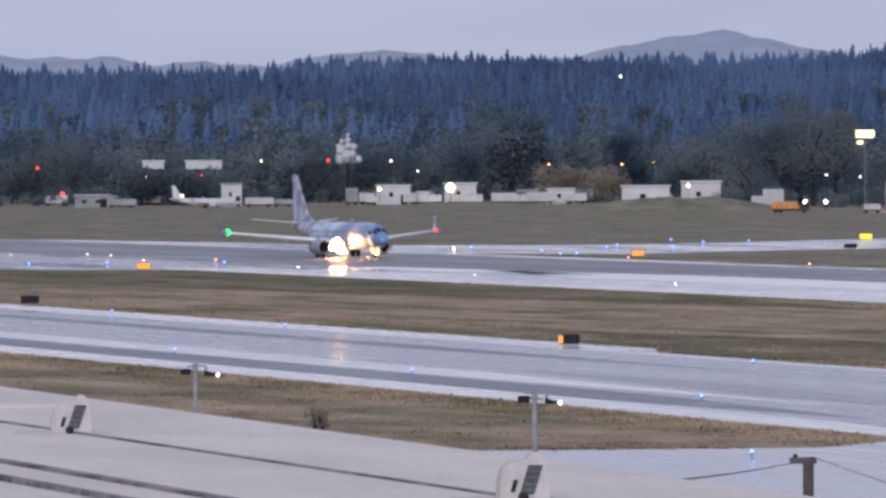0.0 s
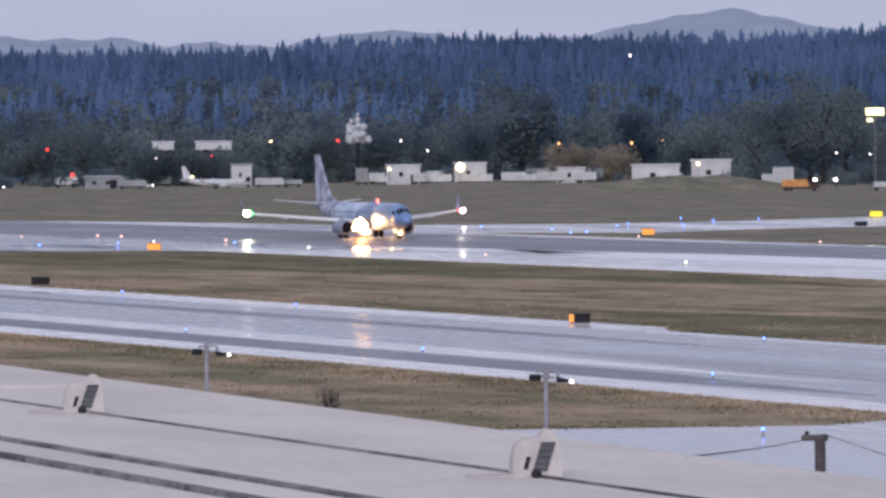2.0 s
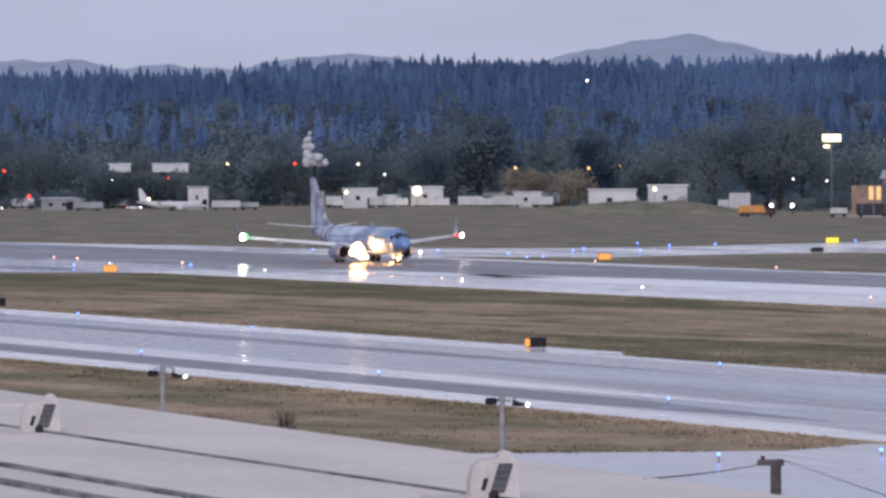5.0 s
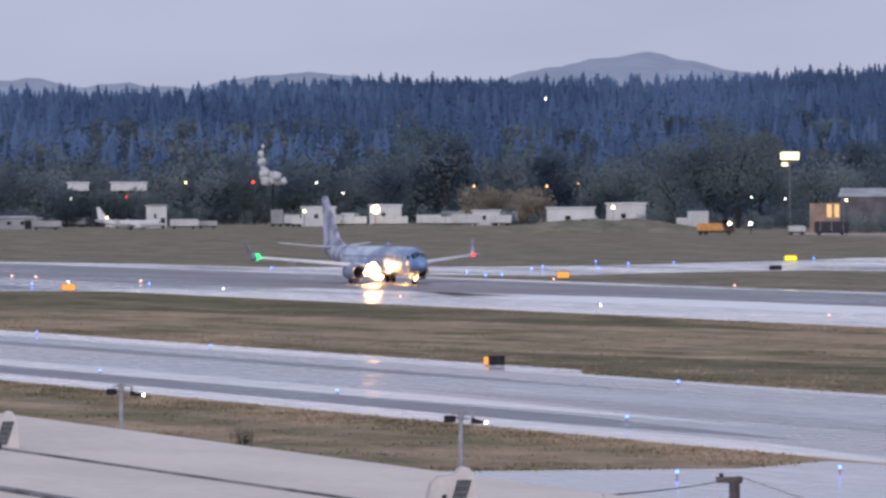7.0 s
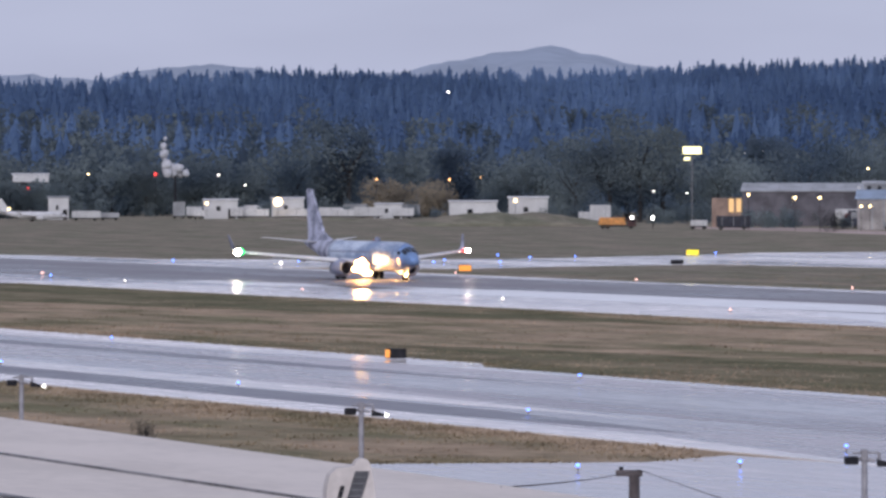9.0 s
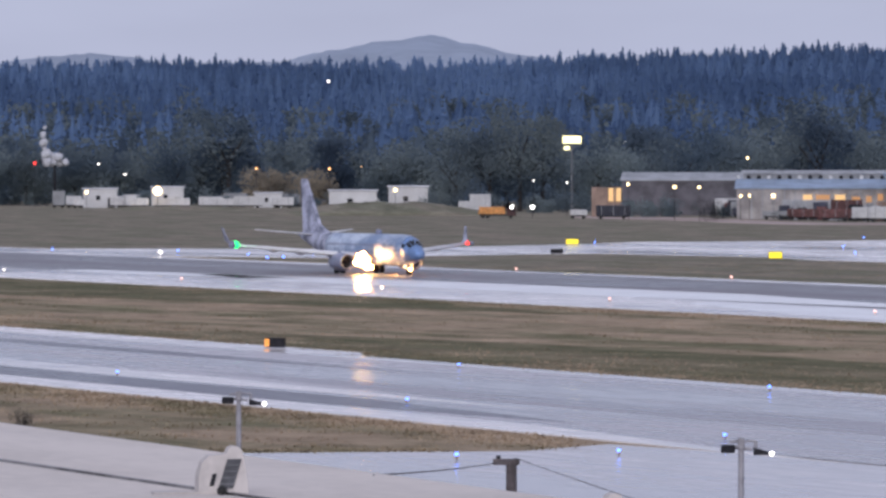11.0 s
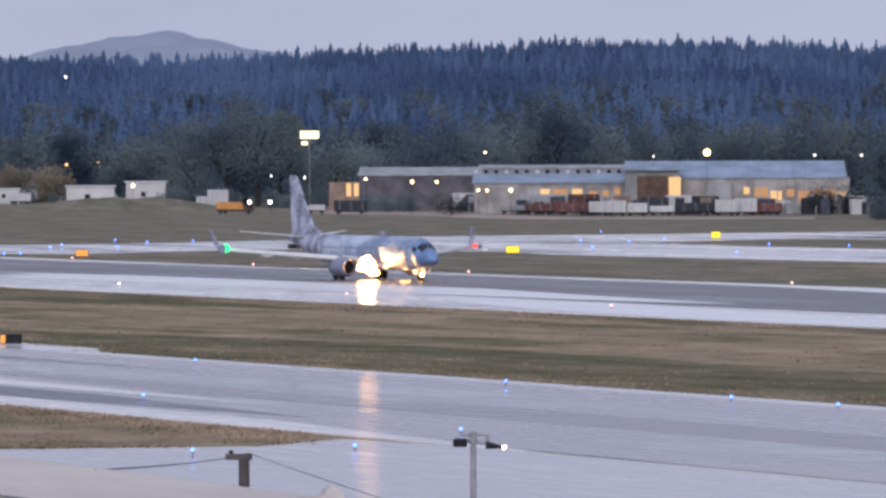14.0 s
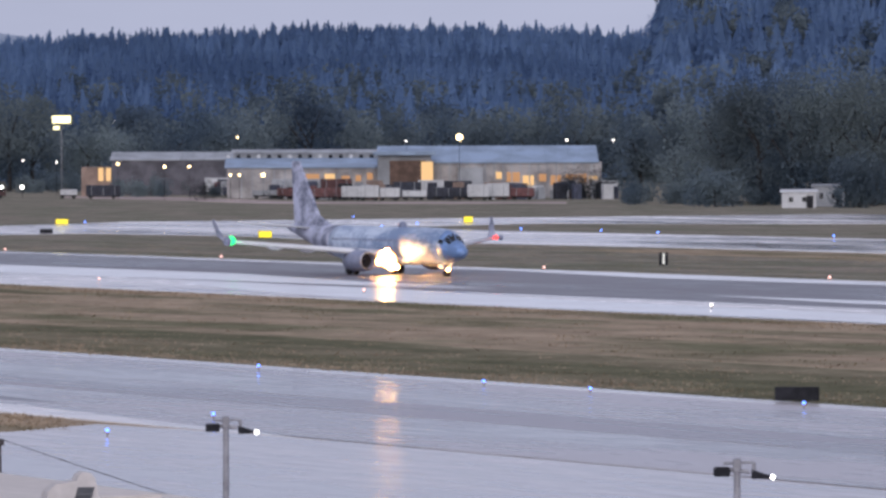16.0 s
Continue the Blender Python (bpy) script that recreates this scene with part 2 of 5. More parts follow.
LAMP_ORANGE = glow("sodium_lamp_lens", (1.0, 0.5, 0.18), 3)
LAMP_RED = glow("red_lamp_lens", (1.0, 0.05, 0.04), 2.5)
LAMP_PINK = glow("runway_edge_lens", (1.0, 0.55, 0.50), 2.2)
LAMP_GREEN = glow("green_lamp_lens", (0.01, 1.0, 0.22), 2.4)
STROBE = glow("white_strobe_lens", (1.0, 0.9, 0.72), 90)
BEACON = glow("red_beacon_lens", (1.0, 0.06, 0.03), 40)
TAXI = glow("taxi_light_lens", (1.0, 0.5, 0.18), 30)
LANDING = glow("landing_light_lens", (1.0, 0.50, 0.17), 130)
# Orange glow added round the landing lights as their halo.
LAMP_GLARE = glow("orange_glare_glow", (1.0, 0.46, 0.16), 1.0)
WINDOW_LIT = glow("lit_window", (1.0, 0.60, 0.24), 0.85)
BILLBOARD = glow("lit_pale_yellow_board", (1.0, 0.9, 0.5), 2.4)


# ---- mesh helpers ----
class Shape:
    """Vertices and faces of one mesh."""

    def __init__(self):
        self.v, self.f = [], []

    def add(self, verts, faces):
        k = len(self.v)
        self.v += [tuple(p) for p in verts]
        self.f += [tuple(i + k for i in f) for f in faces]
        return self

    def box(self, c, s, rz=0.0, top=1.0, bevel=0.0):
        """A box of size s round c, its top drawn in by the factor top, its upright edges cut by bevel."""
        x, y, z = s[0] / 2, s[1] / 2, s[2] / 2
        ca, sa = math.cos(radians(rz)), math.sin(radians(rz))
        b = min(bevel, x * 0.9, y * 0.9)
        ring = [(-x + b, -y), (x - b, -y), (x, -y + b), (x, y - b), (x - b, y), (-x + b, y), (-x, y - b), (-x, -y + b)] if b else [(-x, -y), (x, -y), (x, y), (-x, y)]
        n, pts = len(ring), []
        levels = [(-z, 1.0), (z, top)] if not b else [(-z + b, 1.0), (z - b, top), (z, top * (1 - b / max(x, y)))]
        if b:
            levels.insert(0, (-z, 1 - b / max(x, y)))
        for zz, k in levels:
            pts += [(c[0] + ca * px * k - sa * py * k, c[1] + sa * px * k + ca * py * k, c[2] + zz) for px, py in ring]
        m = len(levels)
        faces = [tuple(range(n))[::-1], tuple(range((m - 1) * n, m * n))]
        faces += [(j * n + i, j * n + (i + 1) % n, (j + 1) * n + (i + 1) % n, (j + 1) * n + i) for j in range(m - 1) for i in range(n)]
        return self.add(pts, faces)

    def rod(self, p, q, r, r2=None, n=8):
        """A rod or cone from p to q."""
        p, q = Vector(p), Vector(q)
        r2 = r if r2 is None else r2
        m = (q - p).to_track_quat("Z", "Y").to_matrix()
        pts = []
        for c, k in ((p, r), (q, r2)):
            pts += [c + m @ Vector((k * math.cos(a), k * math.sin(a), 0)) for a in (i * math.tau / n for i in range(n))]
        return self.add(pts, [tuple(range(n))[::-1], tuple(range(n, 2 * n))] + [(i, (i + 1) % n, n + (i + 1) % n, n + i) for i in range(n)])

    def ball(self, c, r, n=10, m=6, squash=1.0):
        pts = [(c[0], c[1], c[2] - r * squash)]
        for j in range(1, m):
            a = -math.pi / 2 + math.pi * j / m
            pts += [(c[0] + r * math.cos(a) * math.cos(i * math.tau / n), c[1] + r * math.cos(a) * math.sin(i * math.tau / n), c[2] + r * squash * math.sin(a)) for i in range(n)]
        pts.append((c[0], c[1], c[2] + r * squash))
        last = len(pts) - 1
        faces = [(0, 1 + (i + 1) % n, 1 + i) for i in range(n)] + [(last, last - n + i, last - n + (i + 1) % n) for i in range(n)]
        faces += [(1 + j * n + i, 1 + j * n + (i + 1) % n, 1 + (j + 1) * n + (i + 1) % n, 1 + (j + 1) * n + i) for j in range(m - 2) for i in range(n)]
        return self.add(pts, faces)

    def loft(self, rings, closed_ends=True):
        """A skin over rings of equally many points."""
        n, k = len(rings[0]), len(rings)
        faces = [(j * n + i, j * n + (i + 1) % n, (j + 1) * n + (i + 1) % n, (j + 1) * n + i) for j in range(k - 1) for i in range(n)]
        if closed_ends:
            faces += [tuple(range(n))[::-1], tuple(range((k - 1) * n, k * n))]
        return self.add([p for r in rings for p in r], faces)

    def moved(self, d):
        self.v = [(x + d[0], y + d[1], z + d[2]) for x, y, z in self.v]
        return self

    def mesh(self, name, mat, smooth=False):
        me = bpy.data.meshes.new(name)
        me.from_pydata(self.v, [], self.f)
        me.materials.append(mat)
        if smooth:
            me.polygons.foreach_set("use_smooth", [True] * len(me.polygons))
        me.update()
        return me


def part(name, shape, mat, parent, label="", smooth=False, at=None):
    ob = new(name, shape.mesh(name, mat, smooth))
    ob.parent = parent
    if at is not None:
        ob.matrix_basis = at
    return tagged(ob, label=label)


def thing(name, m, label, category, group="", kind=""):
    """An empty at a thing's base, which holds its parts."""
    ob = new(name)
    ob.empty_display_size = 0.3
    ob.matrix_basis = m
    return tagged(ob, label, category, group, kind)


def solid(name, shape, mat, label, category, m=None, group="", kind="", smooth=False):
    ob = new(name, shape.mesh(name, mat, smooth))
    if m is not None:
        ob.matrix_basis = m
    return tagged(ob, label, category, group, kind)


def at(p, rz=0.0):
    return pose(p[0], p[1], p[2], 0, 0, rz)


# ---- ground and paving ----
def lerp(table, x):
    return float(np.interp(x, [a for a, b in table], [b for a, b in table]))


SKYLINE = [(-9, 176), (-4.5, 176), (-1.6, 176), (-0.8, 178), (-0.15, 181), (1.4, 181), (3, 180), (4, 190), (5.5, 199), (6.6, 206), (8.6, 209), (10, 197), (18, 210)]
HILLS = [(-14, 170), (-6, 190), (-4.6, 187), (-4.1, 178), (-3.5, 178), (-3.0, 171), (-1.7, 164), (-1.3, 180), (-0.9, 186), (-0.55, 191), (-0.2, 182), (0.3, 170),
         (1.3, 172), (1.6, 186), (1.9, 199), (2.3, 211), (2.65, 218), (3.0, 216), (3.4, 206), (3.75, 186), (4.3, 170), (14, 170)]


def height(az, d):
    """The land's height: level airfield, then a wooded ridge, then far hills."""
    if d < 2150 or az < -60 or az > 60:
        return 0.0
    ridge = lerp(SKYLINE, az) * 1e-4 * 4200 + EYE - 24
    k = min(1, max(0, (d - 2150) / 2050))
    z = ridge * k ** 1.15
    if d > 4350:
        far = lerp(HILLS, az) * 1e-4 * 4850 + EYE
        z = ridge + (far - ridge) * min(1, (d - 4350) / 450)
    spur = min(1, max(0, (az - 9.9) / 0.5)) * max(0, 1 - abs(d - 2850) / 620)
    return max(z, spur * (74 + 6 * min(6, max(0, az - 10))))


def ground():
    azs = [-180 + 12 * i for i in range(14)] + [-12 + 0.15 * i for i in range(214)] + [21 + 12 * i for i in range(13)]
    ds = [0.0, 60, 150, 300, 500, 800, 1100, 1500, 1900] + [2150 + 130 * i for i in range(17)] + [4350, 4500, 4650, 4800, 4880, 4960]
    v, f, mats = [], [], []
    for d in ds:
        v += [tuple(polar(a, d, height(a, d) + (noise.noise((a * 2.2, d * 0.01, 3)) * 5 + noise.noise((a * 11, d * 0.05, 7)) * 4 if d > 4400 else 0))) for a in azs]
    n = len(azs)
    for j in range(len(ds) - 1):
        for i in range(n):
            f.append((j * n + i, j * n + (i + 1) % n, (j + 1) * n + (i + 1) % n, (j + 1) * n + i))
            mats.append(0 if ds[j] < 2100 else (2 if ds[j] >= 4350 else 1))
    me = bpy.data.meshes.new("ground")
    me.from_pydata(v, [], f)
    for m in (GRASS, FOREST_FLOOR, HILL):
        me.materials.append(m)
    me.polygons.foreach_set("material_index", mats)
    me.polygons.foreach_set("use_smooth", [True] * len(f))
    me.update()
    tagged(new("ground", me), "dry brown airfield grass rising to wooded ridge and hills painted hazy", "ground", kind="structure")


def slab(name, pts, mat, label, top=0.06, kind="structure", uv=True):
    """A paving slab from corner points in the runway frame, with an edge down into the ground."""
    n = len(pts)
    v = [(u, w, top) for u, w in pts] + [(u, w, -0.4) for u, w in pts]
    f = [tuple(range(n))] + [(i, n + i, n + (i + 1) % n, (i + 1) % n) for i in range(n)]
    s = Shape().add(v, f)
    return solid(name, s, mat, label, "paving", pose(*rw(0, 0), 0, 0, RW_TURN), kind=kind)


def uv_of(x, y):
    dx, dy = x - ORIGIN[0], y - ORIGIN[1]
    return (dx * HX + dy * HY, -dx * HY + dy * HX)


def paving():
    slab("runway", [(-230, -30), (1400, -30), (1400, 20), (-230, 20)], RUNWAY, "wet dark grooved asphalt runway")
    slab("runway_shoulder_1", [(60, -53), (1400, -53), (1400, -30), (60, -30)], CONCRETE, "pale wet shoulder along the runway")
    slab("runway_shoulder_2", [(-30, 20), (1400, 20), (1400, 26), (-30, 26)], CONCRETE, "pale wet shoulder strip along the runway's far edge")
    slab("entry_taxiway_1", [(60, -30), (-230, -30), (-480, -190), (-380, -240), (40, -90), (74, -53), (60, -53)], ASPHALT, "wet taxiway joining the runway's end")
    slab("entry_taxiway_2", [(-30, 20), (-30, 26), (-2, 47), (-15, 70), (-23, 101), (20, 109), (45, 103), (140, 110), (900, 116), (900, 168), (100, 172), (46, 170), (-5, 168), (-50, 175), (-70, 217), (-47, 231),
                             (20, 330), (-140, 330), (-137, 206), (-137, 168), (-123, 152), (-94, 108), (-88, 79), (-110, 40), (-160, 38), (-230, 20)], CONCRETE, "pale wet taxiway beyond the runway")
    slab("taxiway", [(-700, -176), (1100, -176), (1100, -135.5), (400, -135.5), (392, -132), (-700, -132)], ASPHALT, "wet asphalt parallel taxiway with darker lanes")
    slab("taxiway_shoulder_1", [(-700, -177), (548, -177), (505, -172.5), (-700, -172.5)], CONCRETE, "pale wet taxiway shoulder", top=0.065)
    slab("taxiway_shoulder_2", [(-700, -137), (1100, -137), (1100, -134.5), (400, -134.5), (392, -131), (-700, -131)], CONCRETE, "pale wet taxiway shoulder", top=0.065)
    slab("taxiway_lane", [(-700, -166), (430, -166), (490, -163.5), (430, -161), (-700, -161)], CONCRETE, "pale band along the taxiway, wet sheen put into its colour", top=0.064)
    slab("taxiway_lane_2", [(-700, -172.5), (470, -172.5), (505, -169.5), (470, -166.5), (-700, -166)], DARK_LANE, "dark lane along the taxiway", top=0.066)
    slab("taxiway_lane_3", [(-700, -147), (380, -147), (440, -145), (380, -143.5), (-700, -143)], DARK_LANE, "dark lane along the taxiway", top=0.063)
    slab("taxiway_lane_4", [(420, -157.5), (470, -153.8), (1100, -151.8), (1100, -161.2), (470, -161.2)], GREY_LANE, "dark lane along the taxiway", top=0.067)
    # Patches where the sky's shine on water is painted as near-white colour.
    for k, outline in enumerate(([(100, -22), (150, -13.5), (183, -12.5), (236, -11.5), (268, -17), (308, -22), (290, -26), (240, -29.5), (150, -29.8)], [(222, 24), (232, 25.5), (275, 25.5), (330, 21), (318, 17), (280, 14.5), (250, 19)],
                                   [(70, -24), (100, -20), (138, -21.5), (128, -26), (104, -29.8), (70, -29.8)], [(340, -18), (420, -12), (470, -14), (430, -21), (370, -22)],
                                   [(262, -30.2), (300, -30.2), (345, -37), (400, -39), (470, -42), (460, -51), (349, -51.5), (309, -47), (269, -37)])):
        slab("wet_patch_%d" % (k + 1), outline, PUDDLE_SHINE, "wet patch on the runway, sky shine painted near-white", top=0.066)
    road = [uv_of(*polar(a, d).xy) for a, d in ((4.3, 1500), (5.3, 1430), (6.3, 1340), (9.4, 1330), (9.4, 1372), (6.8, 1385), (5.6, 1500), (4.3, 1560))]
    slab("perimeter_road", road, DIRT, "pale bare earth strip before the freight yard", top=0.03)
    slab("green_grass_1", [(318, -128), (348, -116), (375, -109), (420, -106), (470, -106), (900, -104), (900, -134), (402, -134), (394, -130.6), (318, -130.6)], GRASS_GREEN, "damp greener grass beside the taxiway", top=0.03)
    slab("green_grass_2", [(74, -54), (230, -54), (300, -66), (210, -84), (60, -110), (20, -96)], GRASS_GREEN, "damp greener grass beside the runway", top=0.03)
    slab("green_grass_3", [(40, 28), (700, 28), (700, 70), (200, 84), (90, 96), (30, 80)], FIELD, "damp greener grass beyond the runway", top=0.03)
    slab("far_field", [(-232, -400), (-1700, -400), (-1700, 1000), (140, 1000), (140, 30), (-232, 30)], FIELD, "dull grey-olive grass beyond the runway", top=0.015)
    tip = [uv_of(*p) for p in ((-260, 287), (5, 286), (19, 287), (24, 294))]
    far = [(540, -176.5), (1100, -176.5), (1100, -420), (100, -620), (-200, -420)]
    slab("apron", tip + far, APRON, "broad wet concrete apron reflecting the dusk sky", top=0.055)


def grass_bank(a0, a1, d, h, depth):
    """A low grassed bank that hides the feet of the sheds behind it."""
    rings, n = [], 48
    for i in range(n + 1):
        k = i / n
        az = a0 + (a1 - a0) * k
        top = h * min(1, 3 * k, 3 * (1 - k)) * (1 + 0.2 * noise.noise((k * 14, d, 0)))
        rings.append([polar(az, d + depth * q, -0.2 + top * w) for q, w in ((-0.5, 0.0), (-0.3, 0.45), (-0.1, 0.9), (0.05, 1.0), (0.25, 0.8), (0.5, 0.0))])
    solid("grass_bank", Shape().loft(rings), FIELD, "low rough grassed bank before the sheds", "bank", kind="structure", smooth=True)


ground()
paving()
grass_bank(1.1, 3.7, 1590, 3.7, 60)
grass_bank(-0.95, 1.55, 1770, 1.2, 40)


# ---- the airliner ----
SKIN = material("pale_blue_fuselage_paint", (0.27, 0.37, 0.58), 0.35, 0.25, 0.28, 2.5, stretch=(0.6, 1, 1), tint=(0.46, 0.52, 0.62))
SKIN_BLUE = material("blue_nose_paint", (0.19, 0.31, 0.57), 0.35, 0.25, 0.5, 3.0)
SKIN_TAIL = material("grey_blue_tail_paint", (0.27, 0.29, 0.40), 0.4, 0.45, 0.5, 3.0, tint=(0.36, 0.37, 0.46))
WING = material("light_grey_wing", (0.80, 0.79, 0.80), 0.4, 0.1, 0.4, 4.0)
COWL = material("grey_blue_engine_cowl", (0.24, 0.26, 0.36), 0.35, 0.15, 0.8, 5.0)
BARE = material("bare_metal_lip", (0.55, 0.55, 0.57), 0.3, 0.1, 2.0, 10.0, metal=0.9)


def aerofoil(le, chord, thick, z, y):
    """A wing section from its leading edge at x = le back along the chord."""
    outline = [(0.0, 0.0), (0.06, 0.5), (0.25, 0.95), (0.5, 0.8), (0.8, 0.35), (1.0, 0.03), (1.0, -0.03), (0.7, -0.25), (0.35, -0.5), (0.1, -0.42)]
    return [(le - a * chord, y, z + b * thick / 2) for a, b in outline]


def fuselage_rings(x0, x1, n=28):
    stations = [(12.0, 0.05, 0.05, 2.6), (11.7, 0.42, 0.4, 2.62), (11.1, 0.8, 0.72, 2.7), (10.2, 1.15, 1.08, 2.85), (9.4, 1.42, 1.5, 3.1), (8.6, 1.62, 1.8, 3.2),
                (7.4, 1.8, 1.95, 3.28), (6.0, 1.88, 2.0, 3.3), (-10.0, 1.88, 2.0, 3.3), (-13.5, 1.86, 1.95, 3.35), (-16.5, 1.68, 1.72, 3.6), (-20.0, 1.25, 1.3, 4.05), (-23.5, 0.75, 0.85, 4.5), (-26.4, 0.32, 0.42, 4.85), (-27.4, 0.12, 0.18, 4.95)]
    xs = [s[0] for s in stations][::-1]
    take = lambda k, x: float(np.interp(x, xs, [s[k] for s in stations][::-1]))
    cuts = sorted({x for x in xs if x1 < x < x0} | {x0, x1}, reverse=True)
    return [[(x, take(1, x) * math.sin(i * math.tau / n), take(3, x) + take(2, x) * math.cos(i * math.tau / n)) for i in range(n)] for x in cuts]


TO_EYE = radians(-25)
FLASHING = []
STROBE_ON = ((0.56, 0.74), (1.96, 2.14), (3.36, 3.54), (4.8, 4.98), (6.2, 6.44), (7.62, 7.75), (8.97, 9.14), (10.4, 10.58), (11.83, 12.04), (13.24, 13.5), (14.7, 14.94))
BEACON_ON = ((1.87, 1.93), (7.62, 7.66))


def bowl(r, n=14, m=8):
    """The rear half of a ball, open towards the camera's side."""
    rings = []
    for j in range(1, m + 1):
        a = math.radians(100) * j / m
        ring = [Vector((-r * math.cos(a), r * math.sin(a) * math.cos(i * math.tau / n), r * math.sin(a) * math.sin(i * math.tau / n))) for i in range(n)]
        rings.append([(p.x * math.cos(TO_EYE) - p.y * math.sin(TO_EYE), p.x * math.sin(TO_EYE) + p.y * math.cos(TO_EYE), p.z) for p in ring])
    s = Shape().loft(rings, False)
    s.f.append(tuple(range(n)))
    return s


def flasher(name, r, lens, parent, label):
    """A turning lamp: half its ball is lens, half is dark cover."""
    s = Shape().ball((0, 0, 0), r, 16, 10)
    me = s.mesh(name, COWL, True)
    me.materials.append(lens)
    d = Vector((math.cos(TO_EYE), math.sin(TO_EYE), 0))
    me.polygons.foreach_set("material_index", [1 if p.center.dot(d) > 0.4 * r else 0 for p in me.polygons])
    ob = new(name, me)
    ob.parent = parent
    return tagged(ob, label=label)


def airliner(label, skin, nose_paint, tail_paint, cowl, lights=True):
    jet = thing("airliner", Matrix(), label, "airplane")
    body = part("fuselage", Shape().loft(fuselage_rings(8.6, -15.0)), skin, jet, "pale blue painted barrel" if lights else "", True)
    part("nose", Shape().loft(fuselage_rings(12.0, 8.6)), nose_paint, jet, "blue painted nose" if lights else "", True)
    part("tail_cone", Shape().loft(fuselage_rings(-15.0, -27.4)), tail_paint, jet, "", True)
    # windscreen: three panes each side, laid on the nose
    rings = {x: fuselage_rings(x, x - 0.001, 360)[0] for x in (10.15, 9.3, 9.35, 8.7)}
    for side in (-1, 1):
        for a0, a1, xa, xb in ((3, 30, 10.15, 9.3), (33, 55, 10.15, 9.3), (58, 74, 9.35, 8.7)):
            q = [rings[xa][a0], rings[xa][a1], rings[xb][a1], rings[xb][a0]]
            q = [Vector((x, side * y, z)) for x, y, z in q]
            c = Vector((q[0].x - 1.5, 0, 2.6))
            s = Shape().add([p + (p - c).normalized() * 0.05 for p in q] + [p - (p - c).normalized() * 0.05 for p in q], [(0, 1, 2, 3), (7, 6, 5, 4), (0, 4, 5, 1), (1, 5, 6, 2), (2, 6, 7, 3), (3, 7, 4, 0)])
            part("windscreen_pane", s, GLASS_DARK, jet, "dark cockpit glass")
        for i in range(34):
            x = 6.6 - i * 0.62
            part("cabin_window", Shape().box((x, side * 1.85, 3.85), (0.24, 0.09, 0.32), bevel=0.05), COWL, body)
        # wing
        s = Shape()
        s.loft([aerofoil(-0.2, 7.6, 1.4, 2.1, side * 1.2), aerofoil(-3.2, 5.2, 0.95, 2.6, side * 5.8), aerofoil(-9.9, 1.75, 0.5, 3.7, side * 16.9)])
        wing = part("wing", s, WING, jet, "pale grey swept wing", True)
        s = Shape()
        s.loft([aerofoil(-9.9, 1.75, 0.4, 3.72, side * 16.9), aerofoil(-10.7, 1.4, 0.12, 4.3, side * 17.45), [(x, side * 17.9, z) for x, y, z in aerofoil(-11.9, 0.65, 0.06, 6.1, 0)]])
        part("winglet", s, tail_paint, wing, "upswept winglet", True)
        for y0, le in ((4.0, -5.3), (8.5, -7.6), (11.8, -9.0)):
            part("flap_fairing", Shape().loft([[(le + dx, side * y0 + r * math.cos(a), 2.2 + 0.1 * (y0 - 4) + r * math.sin(a)) for a in [i * math.tau / 8 for i in range(8)]]
                                               for dx, r in ((1.6, 0.05), (0.6, 0.22), (-0.6, 0.22), (-1.9, 0.04))]), WING, wing, "", True)
        # tailplane
        s = Shape()
        s.loft([aerofoil(-20.6, 4.0, 0.4, 4.9, side * 0.6), aerofoil(-25.0, 1.5, 0.14, 5.6, side * 7.1)])
        part("tailplane", s, WING, jet, "", True)
        # engine
        n = 20
        zc, grow = 1.62, 1.14
        ring = lambda x, r: [(x - 3.6, side * 4.95 + grow * r * math.cos(i * math.tau / n), zc + grow * r * 0.97 * math.sin(i * math.tau / n)) for i in range(n)]
        nacelle = part("engine_nacelle", Shape().loft([ring(3.1, 0.88), ring(2.6, 1.03), ring(1.6, 1.09), ring(0.2, 1.06), ring(-0.9, 0.88), ring(-0.9, 0.8), ring(1.6, 0.8), ring(3.0, 0.79), ring(3.1, 0.88)], False), cowl, jet, "grey engine cowl", True)
        part("intake_lip", Shape().loft([ring(3.08, 0.89), ring(3.16, 0.86), ring(3.14, 0.81), ring(2.95, 0.78), ring(2.95, 0.86)], False), BARE, nacelle, "bare metal intake lip", True)
        part("fan", Shape().loft([ring(2.2, 0.79), ring(2.25, 0.25), ring(2.75, 0.03)]), DARK, nacelle, "dark fan")
        part("exhaust_cone", Shape().loft([ring(-0.5, 0.62), ring(-1.6, 0.42), ring(-2.3, 0.05)]), DARK, nacelle, "", True)
        part("pylon", Shape().loft([[(-1.6, side * 4.95 + d, 2.6) for d in (-0.12, 0.12)] + [(-5.8, side * 4.95 + d, 2.6) for d in (0.12, -0.12)],
                                    [(-3.2, side * 4.95 + d, 3.0) for d in (-0.1, 0.1)] + [(-6.2, side * 4.95 + d, 2.75) for d in (0.1, -0.1)]]), cowl, nacelle)
        # main gear
        gear = part("main_gear_leg", Shape().rod((-7.6, side * 2.86, 0.5), (-7.4, side * 2.9, 2.2), 0.14).rod((-7.6, side * 2.4, 0.56), (-7.6, side * 3.3, 0.56), 0.09).rod((-7.6, side * 2.8, 1.0), (-7.5, side * 1.6, 2.0), 0.07), STEEL, jet)
        for dy in (-0.43, 0.43):
            part("tyre", Shape().rod((-7.6, side * 2.86 + dy - 0.19, 0.56), (-7.6, side * 2.86 + dy + 0.19, 0.56), 0.56, n=18), RUBBER, gear)
